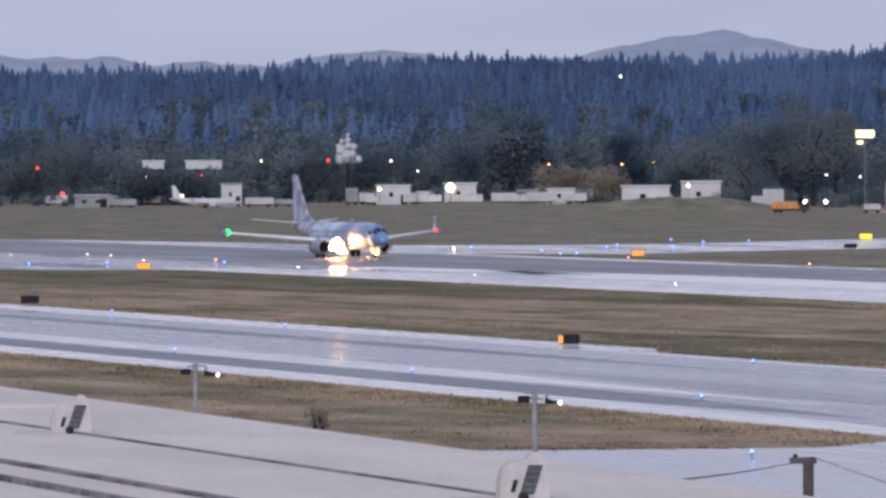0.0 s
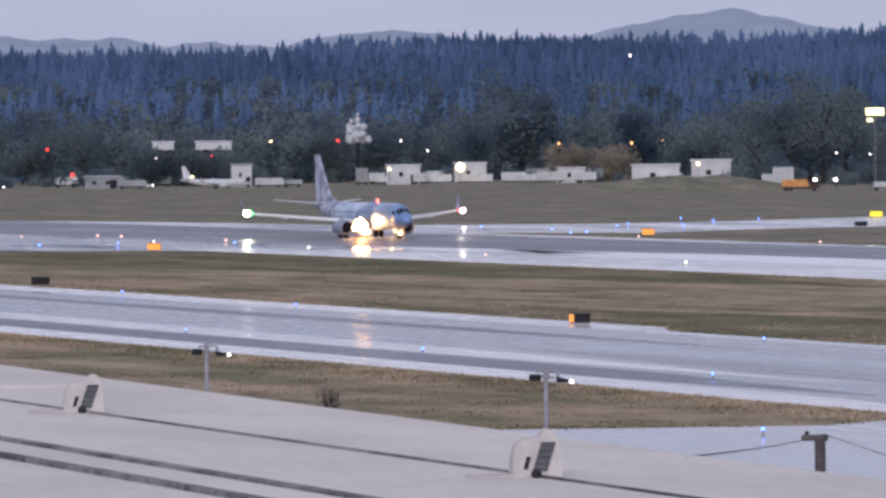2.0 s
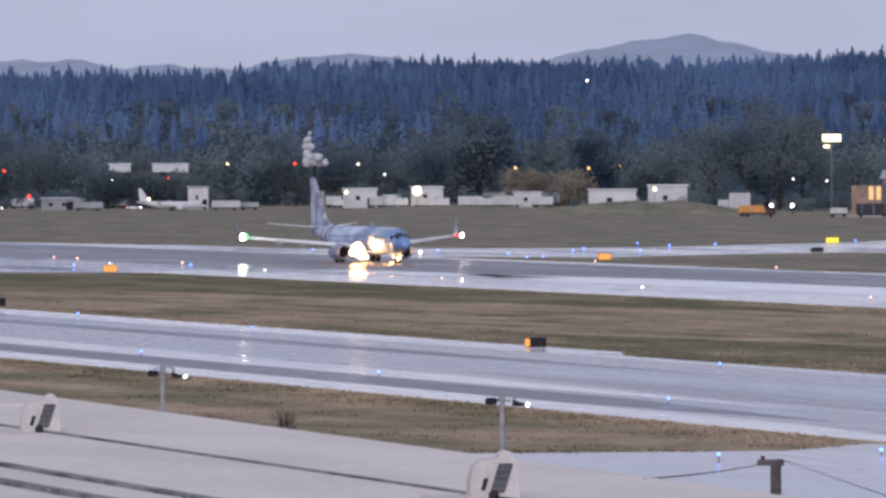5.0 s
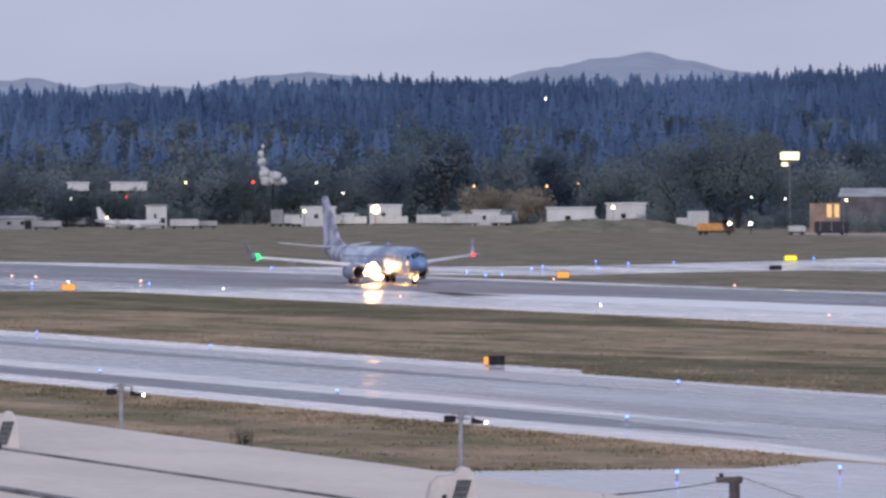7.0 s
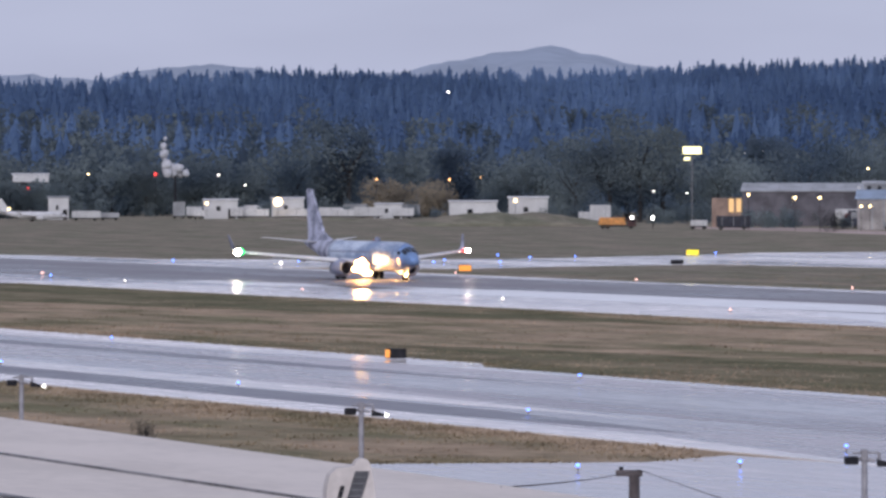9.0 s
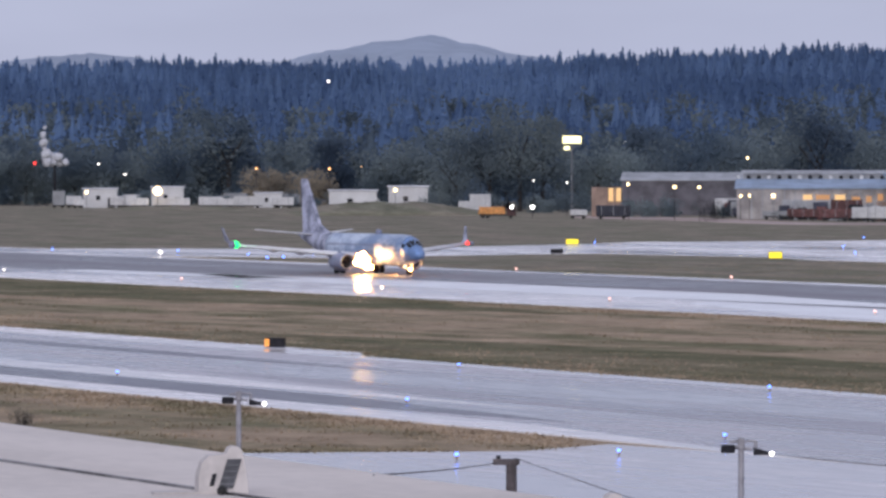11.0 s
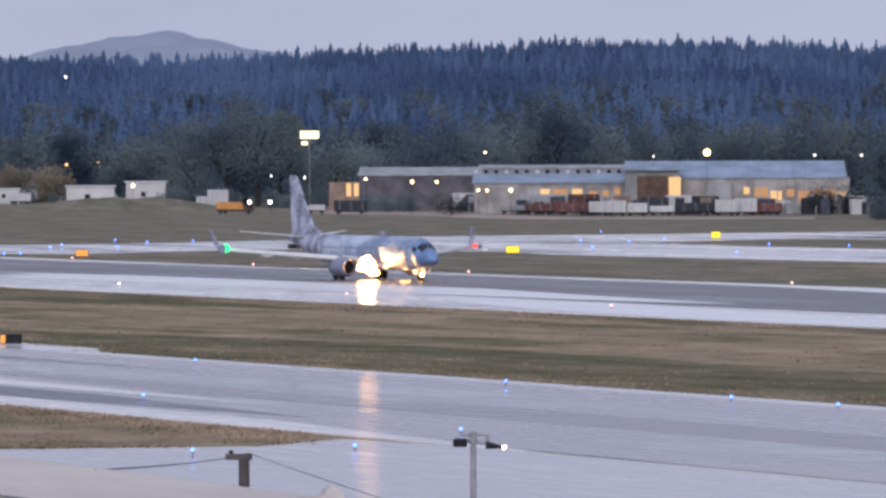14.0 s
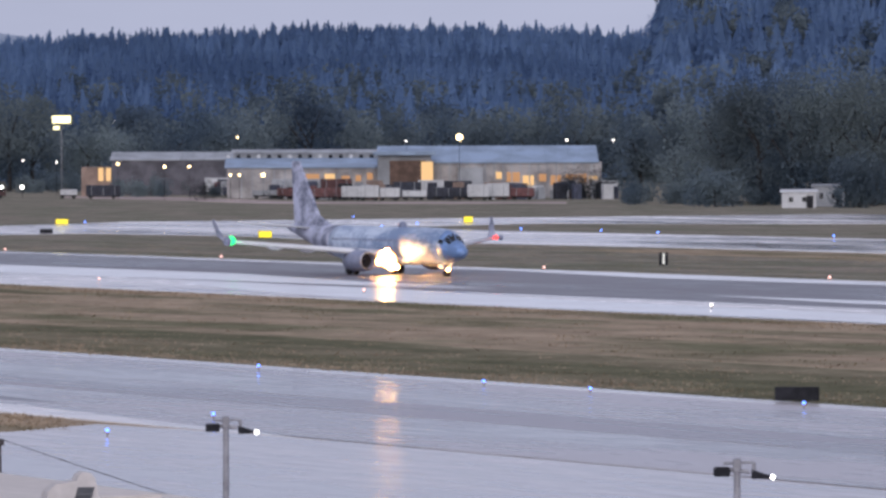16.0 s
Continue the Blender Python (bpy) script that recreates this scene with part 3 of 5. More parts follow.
        if lights:
            # Oversized balls spread out on the camera's side to imitate dazzling glare.
            spots = ((0.6, 3.1, 1.75, 0.72), (0.5, 3.75, 2.25, 0.4), (0.5, 4.1, 1.55, 0.36), (0.6, 3.2, 2.65, 0.3), (0.8, 2.75, 1.1, 0.46), (0.9, 2.2, 0.95, 0.26)) if side < 0 else ((0.4, 1.95, 1.6, 0.4),)
            for x, y, z, r in spots:
                lamp = part("landing_light", Shape().ball((x, side * y, z), r, 16, 12), LANDING, jet, "dazzling warm ball for the landing lights and their glare", True)
                # Glowing bowl added as a halo; it also keeps lamplight off the fuselage.
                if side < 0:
                    part("glare_bowl", bowl(r * 1.35, 14, 7).moved((x, side * y, z)), LAMP_GLARE, lamp, "glowing orange bowl added as the lamp's halo, shields the fuselage", True)
            part("navigation_light", Shape().ball((-9.75, side * 17.0, 3.85), 0.5 if side < 0 else 0.28, 12, 8), LAMP_GREEN if side < 0 else LAMP_RED, wing, "green navigation light" if side < 0 else "red navigation light", True)
        if lights:
            r = 0.5 if side < 0 else 0.3
            FLASHING.append((flasher("strobe_light", r, STROBE, wing, "white wing tip strobe"), (-9.6, side * 17.55, 3.8), STROBE_ON))
            # Bowl added to block the ever-lit lens between flashes.
            part("strobe_blind", bowl(r * 1.03).moved((-9.6, side * 17.55, 3.8)), WING, wing, "pale bowl added behind the strobe to hide its lit lens", True)
    if lights:
        FLASHING.append((flasher("beacon", 0.45, BEACON, body, "red anti-collision beacon"), (-1.5, 0, 5.45), BEACON_ON))
        # The beacon gets the same added bowl to block its lens.
        part("beacon_blind", bowl(0.465).moved((-1.5, 0, 5.45)), skin, body, "", True)
    # fin with dorsal fillet
    s = Shape()
    prof = [(-16.6, 5.0), (-20.3, 6.3), (-24.6, 12.45), (-26.1, 12.5), (-26.4, 12.2), (-25.4, 5.2), (-20, 4.7)]
    s.add([(x, -0.26 if z < 7 else -0.09, z) for x, z in prof] + [(x, 0.26 if z < 7 else 0.09, z) for x, z in prof],
          [tuple(range(7)), tuple(range(7, 14))[::-1]] + [(i, 7 + i, 7 + (i + 1) % 7, (i + 1) % 7) for i in range(7)])
    part("fin", s, tail_paint, jet, "tall swept tail fin")
    part("belly_fairing", Shape().loft([[(x, 1.75 * k * math.cos(a), 1.75 + 0.62 * k * math.sin(a)) for a in [i * math.tau / 16 for i in range(16)]] for x, k in ((3.0, 0.35), (1.2, 0.95), (-6, 1.0), (-9.5, 0.4))]), skin, jet, "", True)
    nose_gear = part("nose_gear_leg", Shape().rod((8.0, 0, 0.3), (7.9, 0, 1.7), 0.1).rod((8.0, -0.3, 0.34), (8.0, 0.3, 0.34), 0.06).rod((8.0, 0, 0.9), (6.9, 0, 1.6), 0.05), STEEL, jet)
    for y in (-0.2, 0.2):
        part("tyre", Shape().rod((8.0, y - 0.1, 0.34), (8.0, y + 0.1, 0.34), 0.34, n=16), RUBBER, nose_gear)
    if lights:
        # Lamp added to warm the belly and the ground below the nose.
        part("taxi_light", Shape().ball((8.3, 0, 0.75), 0.2, 12, 8), TAXI, nose_gear, "warm taxi light added on the nose gear to light belly and ground", True)
    for side in (-1, 1):
        part("gear_door", Shape().box((7.6, side * 0.45, 1.1), (1.3, 0.04, 0.6)), skin, jet)
    return jet


jet = airliner("pale blue twin-engine jet airliner accelerating on wet runway", SKIN, SKIN_BLUE, SKIN_TAIL, COWL)
PARKED = material("plain_white_aircraft_paint", (0.6, 0.6, 0.62), 0.4, 0.1, 0.5, 3.0)
parked = airliner("plain white parked airliner beyond the airfield grass", PARKED, PARKED, PARKED, WHITE, lights=False)


# ---- near terminal roof ----
GREY_SLAT = material("grey_slat", (0.14, 0.14, 0.15), 0.6, 0.2, 3.0, 20.0)
LOUVRE = material("dark_grey_louvre", (0.07, 0.07, 0.08), 0.6, 0.3, 3.0, 20.0)


def near_roof():
    turn = 20.8
    a = radians(turn)
    hx, hy = math.sin(a), -math.cos(a)

    def place(u, w, z):
        # w: metres from the camera's foot across, u: along
        return (u * hx + w * math.cos(a), u * hy + w * math.sin(a), z)

    rot = math.degrees(math.atan2(hy, hx))
    roof = solid("terminal_roof", Shape().add([(x, y, z) for z in (11.5, 12.0) for x, y in ((-150, 7.4), (-150, 21.6), (150, 16.4), (150, 7.4))],
                                         [(0, 1, 2, 3), (4, 7, 6, 5), (0, 4, 5, 1), (1, 5, 6, 2), (2, 6, 7, 3), (3, 7, 4, 0)]), ROOF_NEAR, "pale flat membrane roof of the terminal, dark seams", "roof", pose(0, 0, 0, 0, 0, rot), kind="structure")
    solid("terminal_wall", Shape().box((0, 13.4, 5.7), (299, 11.4, 11.4)), GREY, "grey terminal wall below the roof", "wall", pose(0, 0, 0, 0, 0, rot), kind="structure")
    for w, wide, high in ((17.4, 0.05, 0.022), (15.1, 0.13, 0.03), (14.25, 0.10, 0.05)):
        for k in range(25):
            part("seam", Shape().box((-150 + 12 * k + 6, w, 12.0 + high * 0.4), (11.96, wide, high)), SEAM, roof, "dark raised seam")
    for u in (-39.3, -63.0):
        part("joint", Shape().box((u, 15.95, 12.01), (0.05, 7.0, 0.03)), ROOF_NEAR, roof)
    # roof hoods on the first seam
    for u in (-56.9, -44.0, -36.6):
        m = pose(*place(u, 17.42, 12.0), 0, 0, 6)
        hood = thing("roof_hood", m, "white rounded roof hood with dark louvred openings", "vent", "hoods along the roof seam")
        # two-humped cover; the louvre leans in its sloping face
        s = Shape()
        prof = [(-0.22, 0.0), (-0.21, 0.15), (-0.18, 0.26), (-0.12, 0.315), (-0.02, 0.325), (0.03, 0.335), (0.05, 0.375), (0.09, 0.395), (0.14, 0.385), (0.165, 0.35), (0.175, 0.30), (0.19, 0.19), (0.2, 0.07), (0.2, 0.0)]
        n = len(prof)
        s.add([(x, -0.02 - 0.14 * (1 - z / 0.4), z) for x, z in prof] + [(x, 0.16, z) for x, z in prof], [tuple(range(n)), tuple(range(n, 2 * n))[::-1]] + [(i, n + i, n + (i + 1) % n, (i + 1) % n) for i in range(n)])
        part("cover", s, HOOD, hood, "white enamelled cover")

        def leaning(x0, x1, z0, z1, lean, lift=0.012):
            y = lambda z: -0.02 - 0.14 * (1 - z / 0.4) - lift
            q = [(x0, z0), (x1, z0), (x1 + lean, z1), (x0 + lean, z1)]
            return Shape().add([(x, y(z), z) for x, z in q] + [(x, y(z) + lift + 0.01, z) for x, z in q], [(0, 1, 2, 3), (7, 6, 5, 4), (0, 4, 5, 1), (1, 5, 6, 2), (2, 6, 7, 3), (3, 7, 4, 0)])

        louvre = part("louvre", leaning(-0.05, 0.07, 0.05, 0.29, 0.085), LOUVRE, hood, "dark grey leaning louvre")
        for k in range(4):
            part("slat", leaning(-0.035 + 0.018 * k, 0.075 + 0.018 * k, 0.08 + 0.052 * k, 0.09 + 0.052 * k, 0.0, 0.02), GREY_SLAT, louvre)
        part("slot", leaning(-0.125, -0.09, 0.07, 0.17, 0.03), DARK, hood, "narrow dark slot")
        part("foot", Shape().ball((-0.03, -0.24, 0.035), 0.045), RUBBER, hood, "black rubber foot")
        part("base_plate", Shape().box((-0.22, -0.06, 0.012), (0.75, 0.3, 0.02)), HOOD, hood)


near_roof()


# ---- floodlight poles and the wire pole on the apron ----
def lamp_pole(p, rz):
    lamp = thing("floodlight_pole", at(p, rz), "grey steel apron pole with two floodlights", "lamp post", "floodlight poles along the apron")
    top = 8.6
    part("pole", Shape().rod((0, 0, 0), (0, 0, top), 0.095, 0.065, 10), STEEL, lamp)
    part("base", Shape().rod((0, 0, 0), (0, 0, 0.5), 0.25, 0.22, 10), APRON, lamp, "concrete footing")
    part("crossarm", Shape().rod((-0.26, 0, top - 0.04), (0.32, 0, top - 0.02), 0.026).rod((0.32, 0, top - 0.02), (0.32, 0, top - 0.24), 0.04), STEEL, lamp)
    part("junction_box", Shape().box((0.0, 0.0, top - 0.08), (0.16, 0.16, 0.26), bevel=0.02), STEEL, lamp)
    head = part("floodlight", Shape().box((-0.29, 0.0, top - 0.20), (0.32, 0.24, 0.18), bevel=0.03), DARK, lamp, "dark floodlight housing")
    part("bracket", Shape().rod((-0.15, 0, top - 0.16), (0.24, 0, top - 0.2), 0.04), STEEL, head)
    a, b, c, e = 0.27, 0.62, top - 0.33, top - 0.16
    head = part("floodlight", Shape().add([(a, -0.12, c), (a, 0.12, c), (a, 0.12, e), (a, -0.12, e), (b, -0.1, c), (b, 0.1, c), (b, 0.1, c + 0.06), (b, -0.1, c + 0.06)],
                                       [(0, 1, 2, 3), (4, 7, 6, 5), (0, 4, 5, 1), (1, 5, 6, 2), (2, 6, 7, 3), (3, 7, 4, 0)]), DARK, lamp, "dark floodlight housing, lit")
    part("lens", Shape().ball((0.68, -0.02, top - 0.30), 0.048, 10, 8), LAMP_FLOOD, head, "glowing white lens", True)


for az, d in ((-2.52, 171.0), (0.92, 150.0), (6.02, 124.6), (11.22, 107.6)):
    lamp_pole(polar(az, d, 0.055), -az)


POST = material("weathered_post_wood", (0.11, 0.092, 0.092), 0.9, 0.3, 1.0, 9.0)


def wire_pole():
    p = polar(3.69, 130, 0.055)
    pole = thing("wire_pole", at(p, -3.69), "dark weathered post with crossarm carrying wires", "pole")
    part("post", Shape().rod((0, 0, 0), (0, 0, 7.8), 0.15, 0.125, 12), POST, pole, "dark weathered post")
    part("crossarm", Shape().box((-0.12, 0, 7.82), (0.62, 0.2, 0.14), bevel=0.02), POST, pole)
    part("insulator", Shape().rod((-0.3, 0, 7.87), (-0.3, 0, 7.97), 0.05), DARK, pole)
    top = p + Vector((0.1, 0, 7.9))
    for end in (polar(2.33, 50.0, 12.0), polar(8.6, 75, 8.8)):
        rings, side = [], (end - top).cross(Vector((0, 0, 1))).normalized()
        for i in range(13):
            k = i / 12
            q = top.lerp(end, k) - Vector((0, 0, 0.05 * 4 * k * (1 - k)))
            rings.append([q + (side * math.cos(a) + Vector((0, 0, math.sin(a)))) * 0.0085 for a in (j * math.tau / 6 for j in range(6))])
        solid("wire", Shape().loft(rings), DARK, "thin dark sagging wire strung from the post", "wire")


wire_pole()


# ---- airfield signs and lights ----
def airfield_sign(u, v, w, h, rz, face, label, lit=None, z=0.12):
    m = at(rw(u, v, 0.0), rz)
    sign = thing("airfield_sign", m, label, "sign", "airfield guidance signs")
    box = part("cabinet", Shape().box((0, 0, z + h / 2), (w, 0.28, h), bevel=0.03), face, sign)
    if lit:
        part("lit_face", Shape().box((0, -0.15, z + h / 2), (w * 0.94, 0.02, h * 0.86)), lit, box, "glowing sign face")
    for k in (-0.36, 0.0, 0.36):
        part("leg", Shape().rod((k * w, 0, 0), (k * w, 0, z + 0.05), 0.04), STEEL, sign)
    return sign


black_sign = airfield_sign(380, -133, 1.65, 0.78, -14, DARK, "black back of airfield sign on short legs")
# The lit end is moved to the front so the camera sees it.
part("lit_end", Shape().box((-0.64, -0.15, 0.5), (0.36, 0.04, 0.62)), SIGN_ORANGE, black_sign, "orange glowing panel on the front for the cabinet's lit end")
airfield_sign(233, -129, 1.9, 0.8, -10, DARK, "black back of airfield sign in the grass")
airfield_sign(526.0, -134.2, 2.5, 0.78, -14, DARK, "black back of wide airfield sign by the taxiway")
airfield_sign(-22, 94, 2.0, 0.75, 0, DARK, "black back of airfield sign beyond the runway")
airfield_sign(23, 36, 1.9, 1.0, 0, DARK, "orange-lit airfield sign beside the runway", SIGN_ORANGE)
airfield_sign(68, -58, 1.9, 0.95, 0, DARK, "orange-lit airfield sign beside the taxiway entry", SIGN_ORANGE)
airfield_sign(-111.6, 142.1, 2.3, 1.0, 0, DARK, "bright yellow-lit airfield sign", SIGN_YELLOW)
airfield_sign(35.7, 102.2, 2.1, 1.1, 0, DARK, "bright yellow-lit airfield sign", SIGN_YELLOW)
airfield_sign(-81.1, 208.3, 1.7, 1.2, 0, DARK, "bright yellow-lit airfield sign", SIGN_YELLOW)


def distance_marker():
    m = at(rw(234, 46), -10)
    sign = thing("distance_marker", m, "black runway distance marker with white number 1", "sign")
    part("panel", Shape().box((0, 0, 0.95), (1.05, 0.2, 1.5), bevel=0.03), DARK, sign)
    for x in (-0.35, 0.35):
        part("leg", Shape().rod((x, 0, 0), (x, 0, 0.3), 0.05), STEEL, sign)
    cu = bpy.data.curves.new("number", "FONT")
    cu.body, cu.size, cu.align_x, cu.extrude = "1", 1.75, "CENTER", 0.01
    cu.offset = 0.04
    ob = new("number", cu)
    # The number glows by its material, with no lamp on it.
    ob.data.materials.append(glow("white_glowing_number", (0.9, 0.9, 0.85), 0.8))
    ob.parent = sign
    ob.matrix_basis = pose(0, -0.12, 0.36, 90, 0, 0)


distance_marker()


def edge_light(p, lens, label, r=0.15, group="airfield edge lights"):
    light = thing("edge_light", at((p[0], p[1], 0.05)), label, "light", group)
    part("stem", Shape().rod((0, 0, 0), (0, 0, 0.2), 0.06, 0.045, 8), STEEL, light)
    part("collar", Shape().rod((0, 0, 0.18), (0, 0, 0.24), 0.1, 0.1, 10), ORANGE, light)
    part("lens", Shape().ball((0, 0, 0.24 + r * 0.8), r, 10, 8), lens, light, "glowing lens", True)
    return light


BLUE_UV = [(273, -134), (325, -136), (381, -166.5), (429, -166.5), (478, -167.5), (538, -193), (538, -184), (526, -171.5), (426, -139), (471, -138.5), (499, -138.5), (511, -138.5), (533, -138.5),
           (34, -63), (30, -50), (40, -36), (-60, 44), (-22, 40), (8, 30), (5, 34), (-44, 61), (-64, 72), (-42, 72), (-93, 110), (-112, 104), (-86, 98), (-120, 151), (-80, 30), (-54, 165), (8, 132), (-63, 187),
           (-39, 166), (-150, 224), (64, 125), (-2, 171), (21, 172), (44, 168), (91, 169), (130, 168)]
for u, v in BLUE_UV:
    edge_light(rw(u, v), LAMP_BLUE, "small blue taxiway edge light on a stem", 0.10 if v < -100 else 0.16)
for u in (-23, -34, 23):
    edge_light(rw(u, -31), LAMP_PINK, "small pinkish runway end light on a stem", 0.18)
for u in (-41, 20, 82, 143, 202, 259, 315, 376, 437, 498):
    edge_light(rw(u, -41), LAMP_PINK if u % 2 else LAMP_WHITE, "small white runway edge light on a stem", 0.13)
for u in (-41, 46, 105, 166, 243, 300, 360):
    edge_light(rw(u, 24 if u > 0 else 33), LAMP_WHITE if u < 0 else LAMP_PINK, "small runway edge light on a stem", 0.15 if u > 0 else 0.24)


# ---- far buildings and vehicles ----
def trailer(az, d, w, h, mat, rz=0.0, label="plain white box trailer on wheels parked by the field", depth=2.6, z=0.0):
    t = thing("box_trailer", at(polar(az, d, z), -az + rz), label, "trailer", "trailers and sheds along the field")
    box = part("body", Shape().box((0, 0, 0.9 + (h - 0.9) / 2), (w, depth, h - 0.9), bevel=0.12), mat, t)
    for k in range(max(2, int(w / 2.6))):
        x = -w / 2 + (k + 0.5) * w / max(2, int(w / 2.6))
        part("rib", Shape().box((x, -depth / 2 - 0.03, 0.9 + (h - 0.9) / 2), (0.12, 0.06, h - 1.1)), GREY, box)
    for x in (-w * 0.36, w * 0.3):
        part("wheel", Shape().rod((x, -depth / 2 + 0.05, 0.5), (x, -depth / 2 + 0.4, 0.5), 0.5, n=12), RUBBER, t)
        part("wheel", Shape().rod((x, depth / 2 - 0.4, 0.5), (x, depth / 2 - 0.05, 0.5), 0.5, n=12), RUBBER, t)
    part("underframe", Shape().box((0, 0, 0.75), (w * 0.94, depth * 0.6, 0.3)), DARK, t)


def shed(az, d, w, h, mat, roof_mat, label, depth=14.0, rz=0.0, rise=1.2, windows=3, lit=0, door=True, z=0.0, group="sheds beyond the field"):
    """A gabled shed with door and windows on the side to the airfield."""
    b = thing("shed", at(polar(az, d, z), -az + rz), label, "building", group)
    wall = part("wall", Shape().box((0, depth / 2, h / 2), (w, depth, h)), mat, b)
    e = 0.4
    s = Shape().add([(-w / 2 - e, -e, h), (w / 2 + e, -e, h), (w / 2 + e, depth / 2, h + rise), (-w / 2 - e, depth / 2, h + rise), (-w / 2 - e, depth + e, h), (w / 2 + e, depth + e, h),
                     (-w / 2 - e, -e, h + 0.2), (w / 2 + e, -e, h + 0.2), (w / 2 + e, depth / 2, h + rise + 0.2), (-w / 2 - e, depth / 2, h + rise + 0.2), (-w / 2 - e, depth + e, h + 0.2), (w / 2 + e, depth + e, h + 0.2)],
                    [(6, 7, 8, 9), (9, 8, 11, 10), (0, 3, 2, 1), (3, 4, 5, 2), (0, 1, 7, 6), (4, 10, 11, 5), (1, 2, 8, 7), (2, 5, 11, 8), (0, 6, 9, 3), (3, 9, 10, 4)])
    part("roof", s, roof_mat, b)
    for k in range(windows):
        x = -w / 2 + (k + 0.7) * w / (windows + 0.6)
        part("window", Shape().box((x, -0.04, h * 0.55), (min(1.6, w * 0.12), 0.1, min(1.4, h * 0.3))), WINDOW_LIT if k < lit else GLASS_DARK, wall)
    if door:
        part("door", Shape().box((w * 0.32, -0.05, min(1.6, h * 0.4)), (min(3.6, w * 0.2), 0.12, min(3.2, h * 0.8))), DARK, wall)
    return b


def point_lamp(az, el, d, lens, r, label, base=None, cat="lamp post"):
    """A lamp on a mast whose lens shows at that elevation (1/10000 radian)."""
    z = EYE + el * 1e-4 * d
    g = height(az, d) if base is None else base
    lamp = thing("mast_lamp", at(polar(az, d, g), -az), label, cat, "distant lamps")
    top = max(0.8, z - g)
    part("mast", Shape().rod((0, 0.25, 0), (0, 0.25, top + 0.2), 0.06, 0.045, 6), DARK, lamp)
    part("arm", Shape().rod((0, 0.25, top + 0.15), (0, -0.1, top + 0.15), 0.06, n=6), STEEL, lamp)
    part("lens", Shape().ball((0, -0.1, top), r * 0.85, 10, 8), lens, lamp, "glowing lens", True)


# west stretch: sheds, trailers, parked jet
parked.matrix_basis = at(polar(-2.27, 1745), -8) @ Matrix.Diagonal((0.56, 0.56, 0.56, 1))
# Pale blocks; dark walls stand in for the trees that hide their feet.
for az, w in ((-2.93, 7), (-2.42, 12)):
    block = shed(az, 1890, w, 14.3, DARK, WHITE, "pale distant block, lower walls coloured dark to pass for trees", 10, windows=2, rise=0.3, door=False)
    part("fascia", Shape().box((0, -0.25, 13.0), (w, 0.4, 2.4)), WHITE, block, "pale fascia")
shed(-2.14, 1800, 6.5, 7.0, WHITE, GREY, "small white flat block behind the parked jet", 8, windows=1, rise=0.3)
shed(-3.55, 1790, 11, 3.4, GREY, GREY, "low grey shed by the field", 8, windows=2, rise=0.6)
trailer(-3.25, 1760, 9, 2.8, GREY, 0, "low grey van trailer parked by the field")
for az, d, w, h, dep in ((-0.50, 1830, 11, 6.0, 8), (0.18, 1840, 10.5, 6.5, 8), (1.2, 1840, 9, 4.6, 8), (2.62, 1650, 11.5, 7.5, 10), (2.06, 1655, 14, 6.3, 8)):
    shed(az, d, w, h, WHITE, WHITE, "white painted shed along the field", dep, windows=1, rise=0.3)
for az, d, w, h in ((-0.72, 1820, 3.2, 2.8), (-0.34, 1822, 4, 3.4), (-0.15, 1825, 9, 3.2), (0.22, 1822, 12, 3.2), (0.62, 1830, 8, 3.6), (0.79, 1825, 10, 3.0), (1.0, 1822, 9.5, 3.8), (1.35, 1830, 7, 3.4)):
    trailer(az, d, w, h, WHITE)
trailer(-1.86, 1765, 9, 3.0, WHITE, 0, "low white trailer behind the parked jet")
trailer(-1.62, 1770, 6, 2.4, GREY, 0, "low grey trailer behind the parked jet")
trailer(-0.92, 1835, 4, 5.5, GREY, 0, "small grey hut trailer under trees")
trailer(3.35, 1620, 6, 5.6, WHITE, 0, "white tall box trailer half under trees")
trailer(3.2, 1630, 4, 3.6, WHITE, 0, "white small trailer under trees")
trailer(4.35, 1480, 4.5, 2.4, WHITE, 0, "white van parked by the field")
trailer(4.7, 1470, 9, 3.6, NAVY, 0, "dark long box trailer")


rng_row = random.Random(31)
for k in range(26):
    az = rng_row.choice((rng_row.uniform(-0.8, 1.5), rng_row.uniform(1.9, 3.4), rng_row.uniform(-4.4, -1.9)))
    d = (1850 if az < 1.6 else 1690) + rng_row.uniform(-6, 30)
    trailer(az, d, rng_row.uniform(3.5, 9), rng_row.uniform(2.4, 4.6), rng_row.choice((WHITE, WHITE, GREY, GREY, NAVY)), rng_row.uniform(-25, 25), "box trailer parked among sheds by the field")


